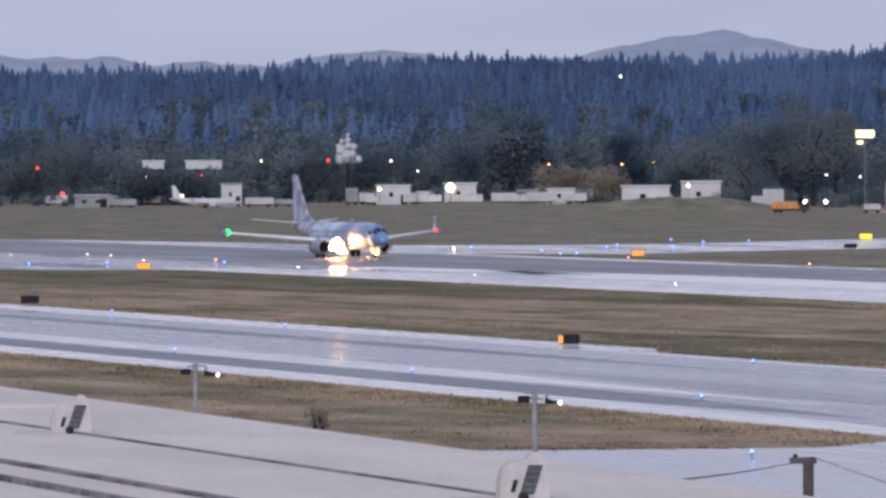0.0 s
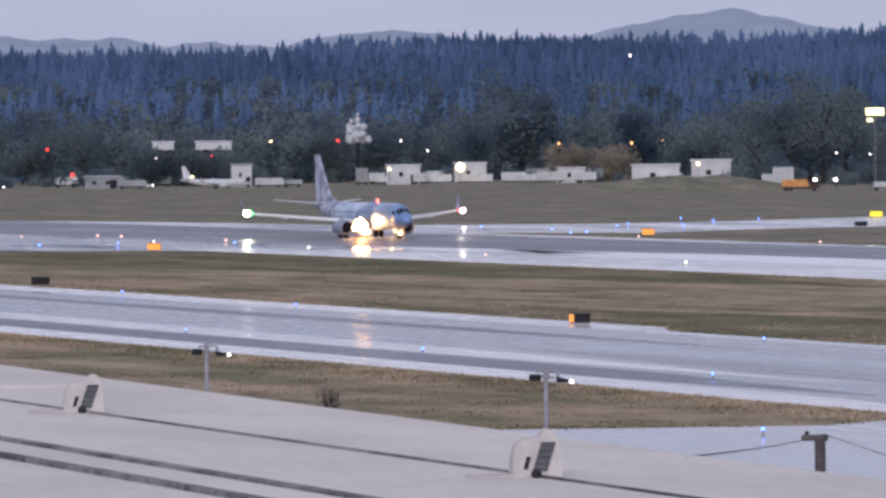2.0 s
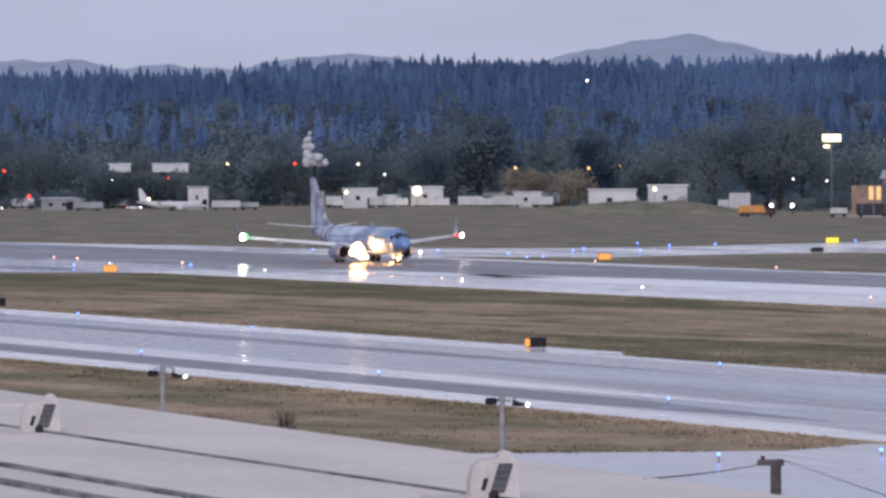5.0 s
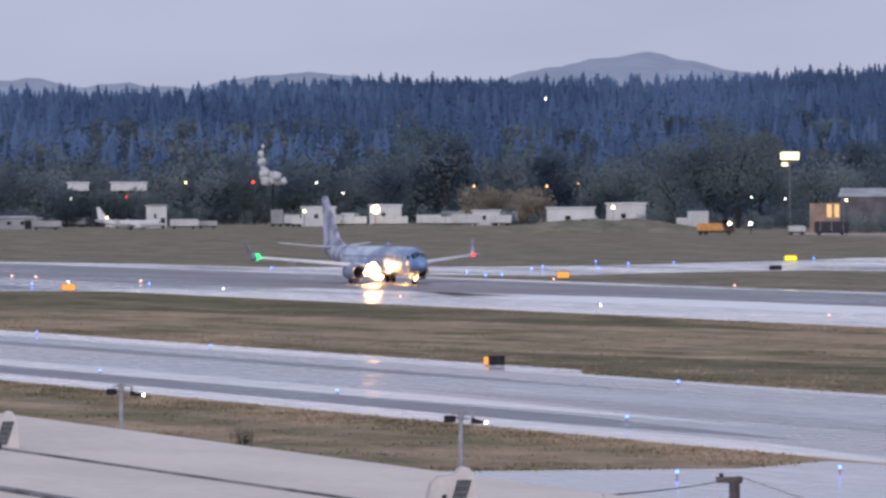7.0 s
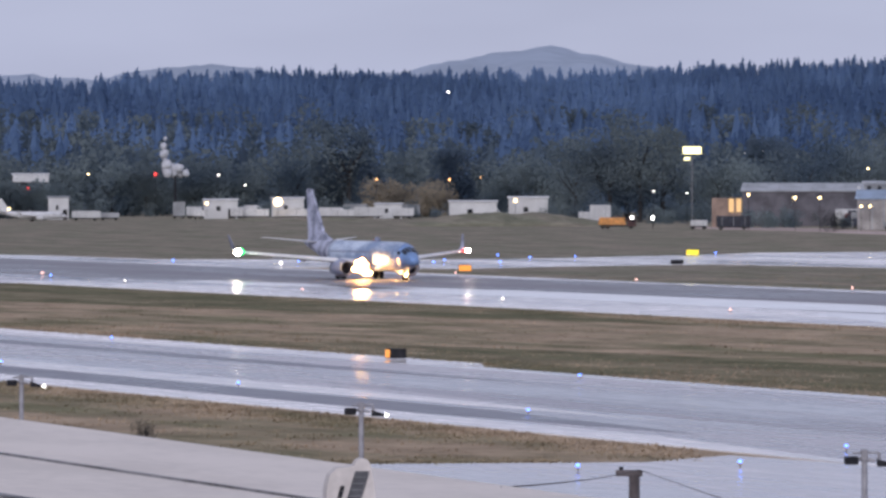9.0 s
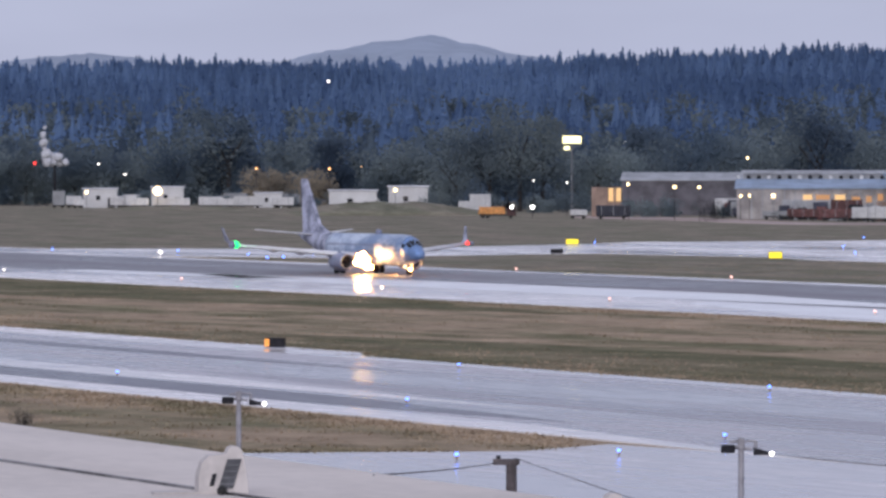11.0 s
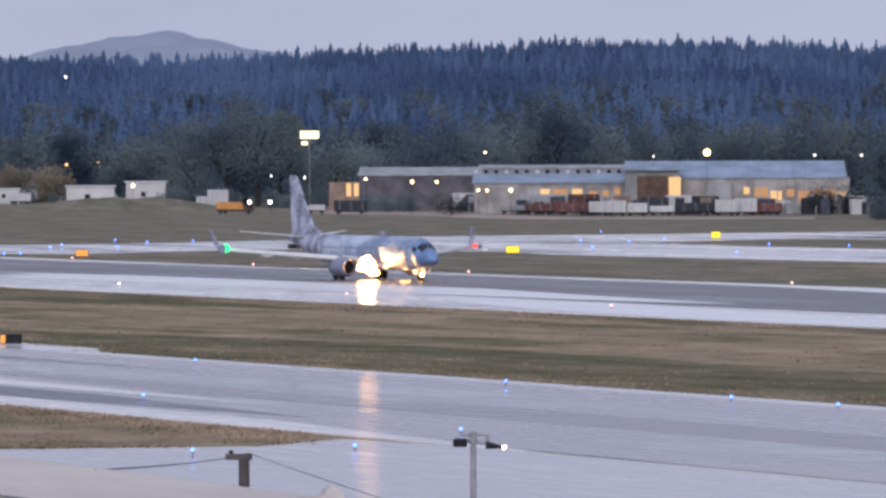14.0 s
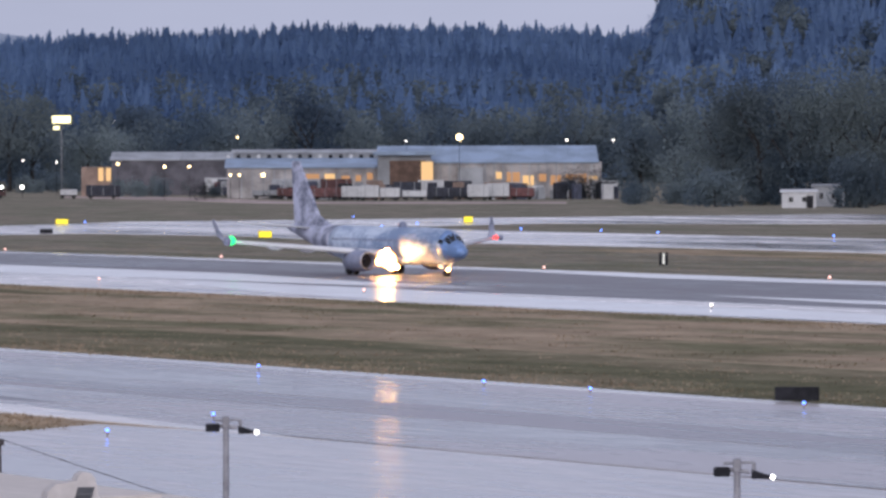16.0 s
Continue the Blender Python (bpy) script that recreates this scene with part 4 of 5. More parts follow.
def tank_truck():
    t = thing("truck", at(polar(3.53, 1490), -3.5), "orange tipper truck standing with lights on behind", "truck")
    part("load_bed", Shape().box((-1.6, 0, 2.1), (7.2, 2.5, 1.9), top=0.94, bevel=0.15), ORANGE, t, "orange ribbed load bed")
    for k in range(5):
        part("rib", Shape().box((-4.6 + k * 1.5, -1.28, 2.05), (0.16, 0.1, 1.7)), ORANGE, t)
    cab = part("cab", Shape().box((3.6, 0, 1.75), (2.4, 2.4, 2.1), top=0.9, bevel=0.2), RUST, t, "dull red cab")
    part("cab_window", Shape().box((3.9, -1.16, 2.2), (1.1, 0.1, 0.7)), GLASS_DARK, cab)
    part("chassis", Shape().box((0, 0, 0.85), (9.6, 1.2, 0.35)), DARK, t)
    for x in (-4.0, -2.7, 3.4):
        for y in (-1.0, 1.0):
            part("wheel", Shape().rod((x, y - 0.18, 0.55), (x, y + 0.18, 0.55), 0.55, n=14), RUBBER, t)


tank_truck()


WINDOW_DIM = glow("dim_lit_bay", (0.9, 0.42, 0.14), 0.45)
BUFF = material("buff_sheet_wall", (0.37, 0.345, 0.34), 0.7, 0.3, 0.2, 3.0)
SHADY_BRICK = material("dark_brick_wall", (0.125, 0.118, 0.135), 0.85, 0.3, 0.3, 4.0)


def warehouse():
    """The long freight shed with lit loading side, seen past the runway."""
    d = 1470.0
    k = d * 1e-4
    b = thing("warehouse", at(polar(7.3, d), -7.3), "long freight warehouse with blue-grey roof and lit loading bays", "building")

    def X(az):
        return math.tan(radians(az - 7.3)) * d

    def Z(y):
        # height of a line that many 1/10000 radian over or under the eye's level
        return EYE + y * k

    def block(name, a0, a1, y0, z1, depth, mat, back=0.0):
        return part(name, Shape().box(((X(a0) + X(a1)) / 2, back + depth / 2, z1 / 2), (X(a1) - X(a0), depth, z1)), mat, b)

    def roof(a0, a1, ze, zr, depth, back=0.0, mat=ROOF_BLUE):
        x0, x1, e = X(a0) - 0.6, X(a1) + 0.6, 0.5
        s = Shape().add([(x0, back - e, ze), (x1, back - e, ze), (x1, back + depth * 0.5, zr), (x0, back + depth * 0.5, zr), (x1, back + depth, ze), (x0, back + depth, ze),
                         (x0, back - e, ze - 0.3), (x1, back - e, ze - 0.3), (x1, back + depth, ze - 0.3), (x0, back + depth, ze - 0.3)],
                        [(0, 1, 2, 3), (3, 2, 4, 5), (6, 9, 8, 7), (0, 6, 7, 1), (1, 7, 8, 4), (1, 4, 2), (4, 8, 9, 5), (5, 9, 6, 0), (0, 3, 5)])
        r = part("roof", s, mat, b)
        n = int((x1 - x0) / 3)
        for i in range(n):
            x = x0 + (i + 0.5) * (x1 - x0) / n
            part("roof_rib", Shape().add([(x - 0.08, back - e, ze + 0.02), (x + 0.08, back - e, ze + 0.02), (x + 0.08, back + depth * 0.5, zr + 0.02), (x - 0.08, back + depth * 0.5, zr + 0.02),
                                          (x - 0.08, back - e, ze + 0.14), (x + 0.08, back - e, ze + 0.14), (x + 0.08, back + depth * 0.5, zr + 0.14), (x - 0.08, back + depth * 0.5, zr + 0.14)],
                                         [(4, 5, 6, 7), (0, 1, 5, 4), (1, 2, 6, 5), (3, 7, 6, 2), (0, 4, 7, 3)]), mat, r)

    # three lengths of hall: low west, middle, tall east
    west = block("west_hall", 4.62, 6.0, 0, 9.8, 26, SHADY_BRICK, 100)
    roof(4.62, 6.0, 9.9, 12.0, 30, 100, GREY)
    middle = block("middle_hall", 5.95, 7.55, 0, 8.1, 30, BUFF, 2)
    roof(5.95, 7.55, 8.2, 10.4, 30, 2)
    block("clerestory", 6.0, 7.5, 0, 11.9, 14, GREY, 20)
    roof(6.0, 7.5, 12.0, 12.7, 14, 20, GREY)
    for i in range(15):
        part("roof_vent", Shape().box((X(5.95 + i * 0.105), 18, 10.9), (1.1, 1.0, 0.9), top=0.8, bevel=0.1), DARK if i % 3 else WHITE, b)
    east = block("east_hall", 7.5, 9.75, 0, 9.3, 34, BUFF, -1)
    roof(7.5, 9.7, 9.4, 13.6, 34, -1)
    block("porch", 7.48, 8.02, 0, 11.2, 5, GREY, -5)
    part("porch_roof", Shape().box(((X(7.48) + X(8.02)) / 2, -3.0, 11.6), (X(8.06) - X(7.42), 7, 0.9), bevel=0.1), ROOF_BLUE, b)
    part("loading_door", Shape().box(((X(7.64) + X(7.93)) / 2, -5.05, 5.0), (X(7.93) - X(7.56), 0.3, 9.6)), BROWN, b, "brown shadowed tall doorway")
    part("lit_doorway", Shape().box(((X(7.93) + X(8.03)) / 2, -5.1, 6.2), (X(8.04) - X(7.92), 0.3, 6.6)), WINDOW_LIT, b, "tall doorway lit warm yellow from inside")
    # open loading bays, warmly lit inside, of uneven width and height
    rng = random.Random(12)
    for a0, a1, y, hall in ((6.62, 7.42, 1.9, middle), (8.68, 9.72, -1.1, east)):
        a = a0
        while a < a1:
            w = rng.uniform(0.05, 0.14)
            z0, z1 = rng.uniform(3.2, 5.0), rng.uniform(5.6, 6.8)
            part("lit_bay", Shape().box((X(a + w / 2), y, (z0 + z1) / 2), (X(a + w) - X(a), 0.2, z1 - z0)), rng.choice((WINDOW_LIT, WINDOW_DIM, WINDOW_DIM)), hall, "loading bay lit warm yellow")
            a += w + rng.uniform(0.015, 0.07)
    for i in range(14):
        a = 6.1 + i * 0.11
        part("pilaster", Shape().box((X(a), 1.92, 4.0), (0.3, 0.2, 7.9)), GREY, middle)
    for i in range(18):
        a = 8.12 + i * 0.09
        part("pilaster", Shape().box((X(a), -1.1, 4.6), (0.3, 0.25, 9.0)), GREY, east)
    part("annex", Shape().box((X(8.42), -3.5, 4.2), (6.5, 5, 7.4)), GREY, b, "grey square annex")
    part("tan_wing", Shape().box((X(4.52), 64, 4.0), (8, 8, 8.0)), BRICKISH, b, "tan walled wing")
    for a in (4.57, 4.65):
        part("lit_window", Shape().box((X(a), 59.9, 6.0), (1.3, 0.2, 3.6)), WINDOW_LIT, b)


warehouse()
# yard in front of the warehouse: containers and trailers
random.seed(4)


def yard(az):
    return lerp([(4.4, 1600), (5.6, 1590), (6.4, 1450), (7.1, 1410), (9.2, 1415)], az)


for az, w, h, mat, lab in ((5.2, 9, 3.0, NAVY, "dark blue shipping container"), (5.55, 6, 3.0, NAVY, "dark shipping container"), (6.1, 10, 2.8, NAVY, "dark blue shipping container"), (6.62, 8, 2.9, RUST, "rust red shipping container"),
                           (6.95, 8, 3.1, RUST, "rust red shipping container"), (7.22, 5.2, 3.6, WHITE, "white box trailer"), (7.4, 4.6, 3.8, WHITE, "white box trailer"), (7.6, 5, 3.2, WHITE, "white box trailer"), (7.85, 6, 2.4, WHITE, "low white van"),
                           (8.2, 9, 3.2, NAVY, "dark shipping container"), (8.5, 5.4, 4.0, WHITE, "white box trailer"), (8.7, 5.6, 4.2, WHITE, "white box trailer"), (8.95, 6, 3.0, RUST, "rust red shipping container"), (6.35, 7, 2.2, GREY, "grey flat trailer"), (4.95, 6, 2.6, NAVY, "dark shipping container")):
    trailer(az, yard(az) + random.uniform(-8, 8), w, h, mat, random.uniform(-4, 4), lab + " parked in the freight yard")
for k in range(120):
    az = random.choice((random.uniform(4.55, 6.1), random.uniform(5.9, 7.6), random.uniform(8.0, 9.9)))
    h = random.uniform(1.6, 4.8)
    tone, shade = random.choice((("dark", DARK), ("dark blue", NAVY), ("dark blue", NAVY), ("grey", GREY), ("white", WHITE), ("tan", BRICKISH), ("dull red", RUST)))
    solid("crate", Shape().box((0, 0, h / 2), (random.uniform(1.6, 4.5), 2.4, h), bevel=0.1), shade, tone + " crate stacked in the freight yard", "crate",
          at(polar(az, yard(az) + random.uniform(14, 40)), random.uniform(-20, 20) - az), "crates in the freight yard")
for i in range(16):
    az = 4.9 + i * 0.24
    trailer(az, yard(az) + 26 + random.uniform(-6, 6), random.uniform(5, 9), random.uniform(3.2, 5.4), random.choice((NAVY, RUST, GREY, NAVY, WHITE)), random.uniform(-6, 6), "shipping container in the freight yard")


def billboard():
    d = 1690
    b = thing("billboard", at(polar(4.28, d), -4.28), "pale yellow lit billboard on a tall post", "billboard")
    z = EYE + 39.6e-4 * d
    part("post", Shape().rod((0, 0.4, 0), (0, 0.4, z), 0.16, 0.12, 10), STEEL, b)
    part("cabinet", Shape().box((0, 0.1, z), (5.9, 0.7, 2.6), bevel=0.08), DARK, b)
    part("lit_face", Shape().box((0, -0.28, z), (5.5, 0.06, 2.2)), BILLBOARD, b, "glowing pale yellow face")
    part("lower_panel", Shape().box((-1.5, -0.1, z - 2.5), (1.8, 0.5, 1.0)), BILLBOARD, b, "small glowing lower panel")


billboard()
for az, el, d, lens, r, lab in ((-1.84, -2.3, 1900, LAMP_WARM, 0.42, "distant warm white mast lamp"), (-1.16, -2.0, 1880, LAMP_RED, 0.6, "distant red obstruction lamp on a mast"), (-4.10, -13.1, 1880, LAMP_RED, 0.55, "distant red lamp on a mast"),
                                (-3.01, -30.2, 1850, LAMP_WHITE, 0.35, "distant white lamp on a mast"), (-2.44, -26.7, 1850, LAMP_RED, 0.38, "distant red lamp on a mast"), (-3.85, -58.3, 1780, LAMP_RED, 0.75, "large red lamp on a low mast"),
                                (0.08, -51.2, 1815, LAMP_WARM, 1.7, "dazzling warm floodlight on a low mast"), (-0.52, -3.6, 1900, LAMP_WHITE, 0.42, "distant white mast lamp"), (-0.25, -21.9, 1850, LAMP_WHITE, 0.38, "distant white mast lamp"),
                                (-0.64, -53.5, 1815, LAMP_WARM, 0.62, "distant yellowish lamp by a shed"), (1.08, -11.1, 1850, LAMP_ORANGE, 0.45, "distant orange street lamp"), (1.82, -11.9, 1850, LAMP_ORANGE, 0.5, "distant orange street lamp"),
                                (2.14, -7.2, 1850, LAMP_ORANGE, 0.4, "distant orange street lamp"), (2.49, -49.5, 1640, LAMP_WARM, 0.62, "yellowish lamp on a white shed"), (3.67, -79.5, 1480, LAMP_FLOOD, 0.55, "bright white work lamp on a stand"),
                                (3.88, -79.7, 1480, LAMP_FLOOD, 0.58, "bright white work lamp on a stand"), (3.89, -32.8, 1560, LAMP_WHITE, 0.3, "distant white lamp on a mast"), (4.23, -36.1, 1560, LAMP_WHITE, 0.3, "distant white lamp on a mast"), (-2.64, -63.5, 1740, LAMP_WARM, 0.45, "yellowish lamp by the parked jet"),
                                (6.06, 7.4, 1620, LAMP_WARM, 0.4, "distant warm mast lamp"), (8.31, 6.5, 1460, LAMP_WARM, 1.05, "bright warm floodlight mast over the warehouse"), (9.40, 1.1, 1520, LAMP_WHITE, 0.35, "distant white mast lamp"), (9.87, 0.9, 1520, LAMP_WHITE, 0.38, "distant white mast lamp"),
                                (5.02, 39.8, 2000, LAMP_WHITE, 0.5, "distant white lamp among trees"), (4.82, 34.9, 2000, LAMP_WHITE, 0.3, "distant white lamp among trees"), (5.32, -44.3, 1440, LAMP_WARM, 0.48, "warm lamp on the warehouse front"), (5.57, -44.4, 1440, LAMP_WARM, 0.42, "warm lamp on the warehouse front"),
                                (4.85, -39.1, 1440, LAMP_WARM, 0.42, "warm lamp on the warehouse front"), (6.32, -59.7, 1440, LAMP_WARM, 0.6, "warm lamp on the warehouse front"), (5.99, -59.6, 1440, LAMP_WARM, 0.36, "warm lamp on the warehouse front"), (6.08, -59.6, 1440, LAMP_WARM, 0.36, "warm lamp on the warehouse front"),
                                (7.77, -0.3, 1480, LAMP_WHITE, 0.28, "distant white lamp on a mast"), (-0.01, 92.9, 3300, LAMP_WHITE, 0.8, "house lamp on the wooded ridge"), (-0.09, 88.9, 3300, LAMP_WHITE, 0.6, "house lamp on the wooded ridge"), (1.81, 143.0, 3700, LAMP_WHITE, 0.95, "house lamp on the wooded ridge")):
    point_lamp(az, el, d, lens, r, lab)


# ---- steam plume behind the sheds ----
PUFFS = []


def steam():
    STEAM = material("pale_steam", (0.55, 0.56, 0.60), 1.0, 0.1, 0.1, 1.0, spec=0.0)
    d = 1928
    p = polar(-0.96, d, 0)
    z0 = EYE - 2e-4 * d
    plume = thing("steam_plume", at(p), "white steam plume rising behind dark trees", "steam")
    random.seed(8)
    for k in range(34):
        drifting = k >= 14
        h = random.random()
        r = random.uniform(0.7, 1.5) if drifting else random.uniform(1.1, 1.9)
        s = Shape().ball((0, 0, 0), r, 9, 7)
        s.v = [tuple(Vector(q) * (1 + 0.35 * noise.noise(Vector(q) * 0.9 + Vector((k * 7.0, 0, 0))))) for q in s.v]
        x, y = random.uniform(-3.2, 4.0 - 3.5 * h), random.uniform(-1.5, 1.5)
        first = pose(x, y, z0 + (h * 9.0 if drifting else h * 3.6))
        puff = part("puff", s, STEAM, plume, smooth=True, at=first)
        if drifting:
            # the cloud thins out into a slim column
            PUFFS.append((puff, first, pose(-3.2 + random.uniform(-0.5, 0.5) - 0.6 * h, y, z0 + 1 + h * 11.5)))
    part("stack", Shape().rod((0, 0, 0), (0, 0, z0 - 0.5), 0.5, 0.4, 12), DARK, plume, "dark exhaust stack")


steam()

# ---- ridge houses ----
for az, el, d, w in ((0.39, 88, 3250, 16), (10.85, 92, 2500, 15), (-3.9, 100, 3400, 9)):
    z = height(az, d)
    shed(az, d, w, EYE + el * 1e-4 * d - z, GREY, GREY, "pale house among the trees on the ridge", 10, windows=4, rise=3, z=z, group="ridge houses")
shed(11.75, 1235, 7.5, 3.4, WHITE, WHITE, "white shed beneath trees at the field's end", 6, windows=2, rise=0.5)
shed(12.05, 1260, 7.0, 4.4, GREY, GREY, "pale grey shed beneath trees at the field's end", 6, windows=2, rise=0.5)


# ---- trees ----
def conifer(rng, h, tiers=6, n=8, sprays=60):
    """Verts and faces of a fir: a slim ragged core and drooping sprays of needles round a trunk."""
    s = Shape()
    s.rod((0, 0, 0), (0, 0, h * 0.3), h * 0.014, h * 0.011, 5)
    w = h * rng.uniform(0.27, 0.44)
    for j in range(3):
        k = j / 3
        z0, z1 = h * (0.1 + 0.75 * k), h * min(1.0, 0.1 + 0.75 * k + 0.5)
        r = w * 0.72 * (1 - k) ** 0.8
        ring = [(r * rng.uniform(0.6, 1.2) * math.cos(i * math.tau / n), r * rng.uniform(0.6, 1.2) * math.sin(i * math.tau / n), z0 + rng.uniform(-0.03, 0.03) * h) for i in range(n)]
        s.add(ring + [(0, 0, z1)], [(i, (i + 1) % n, n) for i in range(n)])
    for i in range(sprays):
        k = rng.random() ** 1.25
        z = h * (0.1 + 0.86 * k)
        a = rng.random() * math.tau
        r = (w * (1 - k) ** 0.8 + 0.012 * h) * rng.uniform(0.55, 1.1)
        d, e = Vector((math.cos(a), math.sin(a), 0)), Vector((-math.sin(a), math.cos(a), 0))
        c = d * r + Vector((0, 0, z))
        q = h * rng.uniform(0.03, 0.06) * (1.25 - 0.7 * k)
        up = Vector((0, 0, q * 0.9))
        s.add([c + d * q - up * 0.8, c + e * q * 0.9, c - d * q * 0.6 + up, c - e * q * 0.9], [(0, 1, 2, 3)])
    return s


def crown_leaves(rng, h, w, count, size):
    """Leaf sprays of a broad crown, uneven, with gaps between boughs."""
    s = Shape()
    lobes = [(rng.uniform(-0.32, 0.32) * w, rng.uniform(-0.32, 0.32) * w, h * rng.uniform(0.16, 0.84), rng.uniform(0.18, 0.32) * w) for _ in range(15)]
    for _ in range(count):
        x, y, z, r = rng.choice(lobes)
        d = Vector((rng.gauss(0, 1), rng.gauss(0, 1), rng.gauss(0, 0.8))).normalized() * r * rng.uniform(0.6, 1.08)
        c = Vector((x, y, z)) + d
        a = Vector((rng.gauss(0, 1), rng.gauss(0, 1), rng.gauss(0, 1))).normalized()
        b = a.orthogonal().normalized()
        k = size * rng.uniform(0.6, 1.4)
        s.add([c + a * k, c + b * k * 0.7, c - a * k * 0.8, c - b * k * 0.6], [(0, 1, 2, 3)])
    return s


def trunk(rng, h):
    s = Shape().rod((0, 0, 0), (0, 0, h * 0.45), h * 0.028, h * 0.018, 8)
    for i in range(5):
        a = i * 1.3 + rng.random()
        s.rod((0, 0, h * (0.25 + 0.05 * i)), (math.cos(a) * h * 0.2, math.sin(a) * h * 0.2, h * (0.48 + 0.06 * i)), h * 0.012, h * 0.004, 5)
    return s


def joined(name, shapes, spots, mat, label):
    """Many trees too far off to count, as one mesh: (x, y, z, size, turn, which)."""
    vs, fs, k = [], [], 0
    base = [(np.array(s.v), s.f) for s in shapes]
    for x, y, z, size, turn, which in spots:
        v, f = base[which]
        c, q = math.cos(turn) * size, math.sin(turn) * size
        vs.append(np.stack([v[:, 0] * c - v[:, 1] * q + x, v[:, 0] * q + v[:, 1] * c + y, v[:, 2] * size + z], 1))
        fs += [tuple(i + k for i in face) for face in f]
        k += len(v)
    me = bpy.data.meshes.new(name)
    me.from_pydata(np.concatenate(vs).tolist(), [], fs)
    me.materials.append(mat)
    me.update()
    return tagged(new(name, me), label, "forest", kind="stuff")


def woods():
    rng = random.Random(3)
    firs = [conifer(rng, 1.0, 5, 6, 52) for _ in range(7)]
    spots = []
    # crest of the ridge
    for i in range(3300):
        az = rng.uniform(-9, 16)
        d = rng.uniform(4050, 4330)
        p = polar(az, d, height(az, d) - 1)
        size = rng.choice((17, 18, 19, 20, 21, 22, 23, 26)) * rng.uniform(0.9, 1.1) + 2.5
        if az < -1.5:
            size *= 0.72
        spots.append((*p, size, rng.random() * 6, rng.randrange(6)))
    # slope
    for i in range(5600):
        az = rng.uniform(-9, 16)
        d = 2300 + 1800 * rng.random() ** 0.8
        p = polar(az, d, height(az, d) - 1)
        spots.append((*p, rng.uniform(15, 30), rng.random() * 6, rng.randrange(6)))
    joined("ridge_forest", firs, spots, CONIFER, "conifer forest covering the ridge, distance haze painted blue")
    spots = []
    for i in range(1500):
        az = rng.uniform(10.0, 16)
        d = rng.uniform(2380, 2950)
        if az < 10.3 and rng.random() < 0.3:
            continue
        spots.append((*polar(az, d, height(az, d) - 1), rng.uniform(11, 21), rng.random() * 6, rng.randrange(6)))
    joined("spur_forest", firs, spots, SPUR, "conifers on the nearer spur, coloured lighter and bluer for haze")
    crowns = [crown_leaves(rng, 1.0, rng.uniform(0.7, 1.0), 560, 0.042) for _ in range(6)]
    spots = []
    for i in range(880):
        az = rng.uniform(-9, 16)
        d = 1990 + 1150 * rng.random() ** 1.3
        spots.append((*polar(az, d, height(az, d) - 1.5), rng.uniform(15, 30), rng.random() * 6, rng.randrange(6)))
    joined("lowland_woods", crowns, spots, LEAVES, "dull green mixed woods beyond the airfield")
    spots = [(*polar(rng.uniform(-9, 16), rng.uniform(1960, 2600), 0), rng.uniform(17, 29), rng.random() * 6, rng.randrange(6)) for i in range(260)]
    joined("lowland_firs", firs, spots, CONIFER_NEAR, "scattered dark firs among the lowland woods")
    # hedge of scrub at the field's end
    spots = []
    for i in range(420):
        az = rng.uniform(-9, 16)
        d = rng.uniform(1840, 1960) if az < 2.6 else (rng.uniform(1640, 1800) if az < 4.6 else (rng.uniform(1520, 1640) if az < 9.9 else rng.uniform(1290, 1420)))
        spots.append((*polar(az, d, -1), rng.uniform(4, 8.5), rng.random() * 6, rng.randrange(6)))
    joined("scrub_hedge", crowns, spots, LEAVES, "dark scrub along the airfield's far edge")


woods()


BUSH = material("dark_evergreen_bush", (0.04, 0.045, 0.05), 0.9, 0.3, 0.3, 2.0, spec=0.0)


def tree(az, d, h, w, leaves, label, seed, count=2900):
    rng = random.Random(seed)
    t = thing("tree", at(polar(az, d, height(az, d) - 0.2), rng.random() * 360), label, "tree", "trees beyond the airfield")
    part("trunk", trunk(rng, h), BARK, t)
    near = d < 1500 and h > 14
    part("crown", crown_leaves(rng, h, w, count * 2 if near else count, 0.036 * h if h < 14 else (0.4 if near else 0.52)), leaves, t)


def fir(az, d, h, label, seed):
    rng = random.Random(seed)
    t = thing("fir_tree", at(polar(az, d, height(az, d) - 0.2), rng.random() * 360), label, "tree", "firs beyond the airfield")
    part("trunk", Shape().rod((0, 0, 0), (0, 0, h * 0.5), h * 0.016, h * 0.008, 7), BARK, t)
    part("crown", conifer(rng, h, 9, 9, 420), CONIFER_NEAR, t)


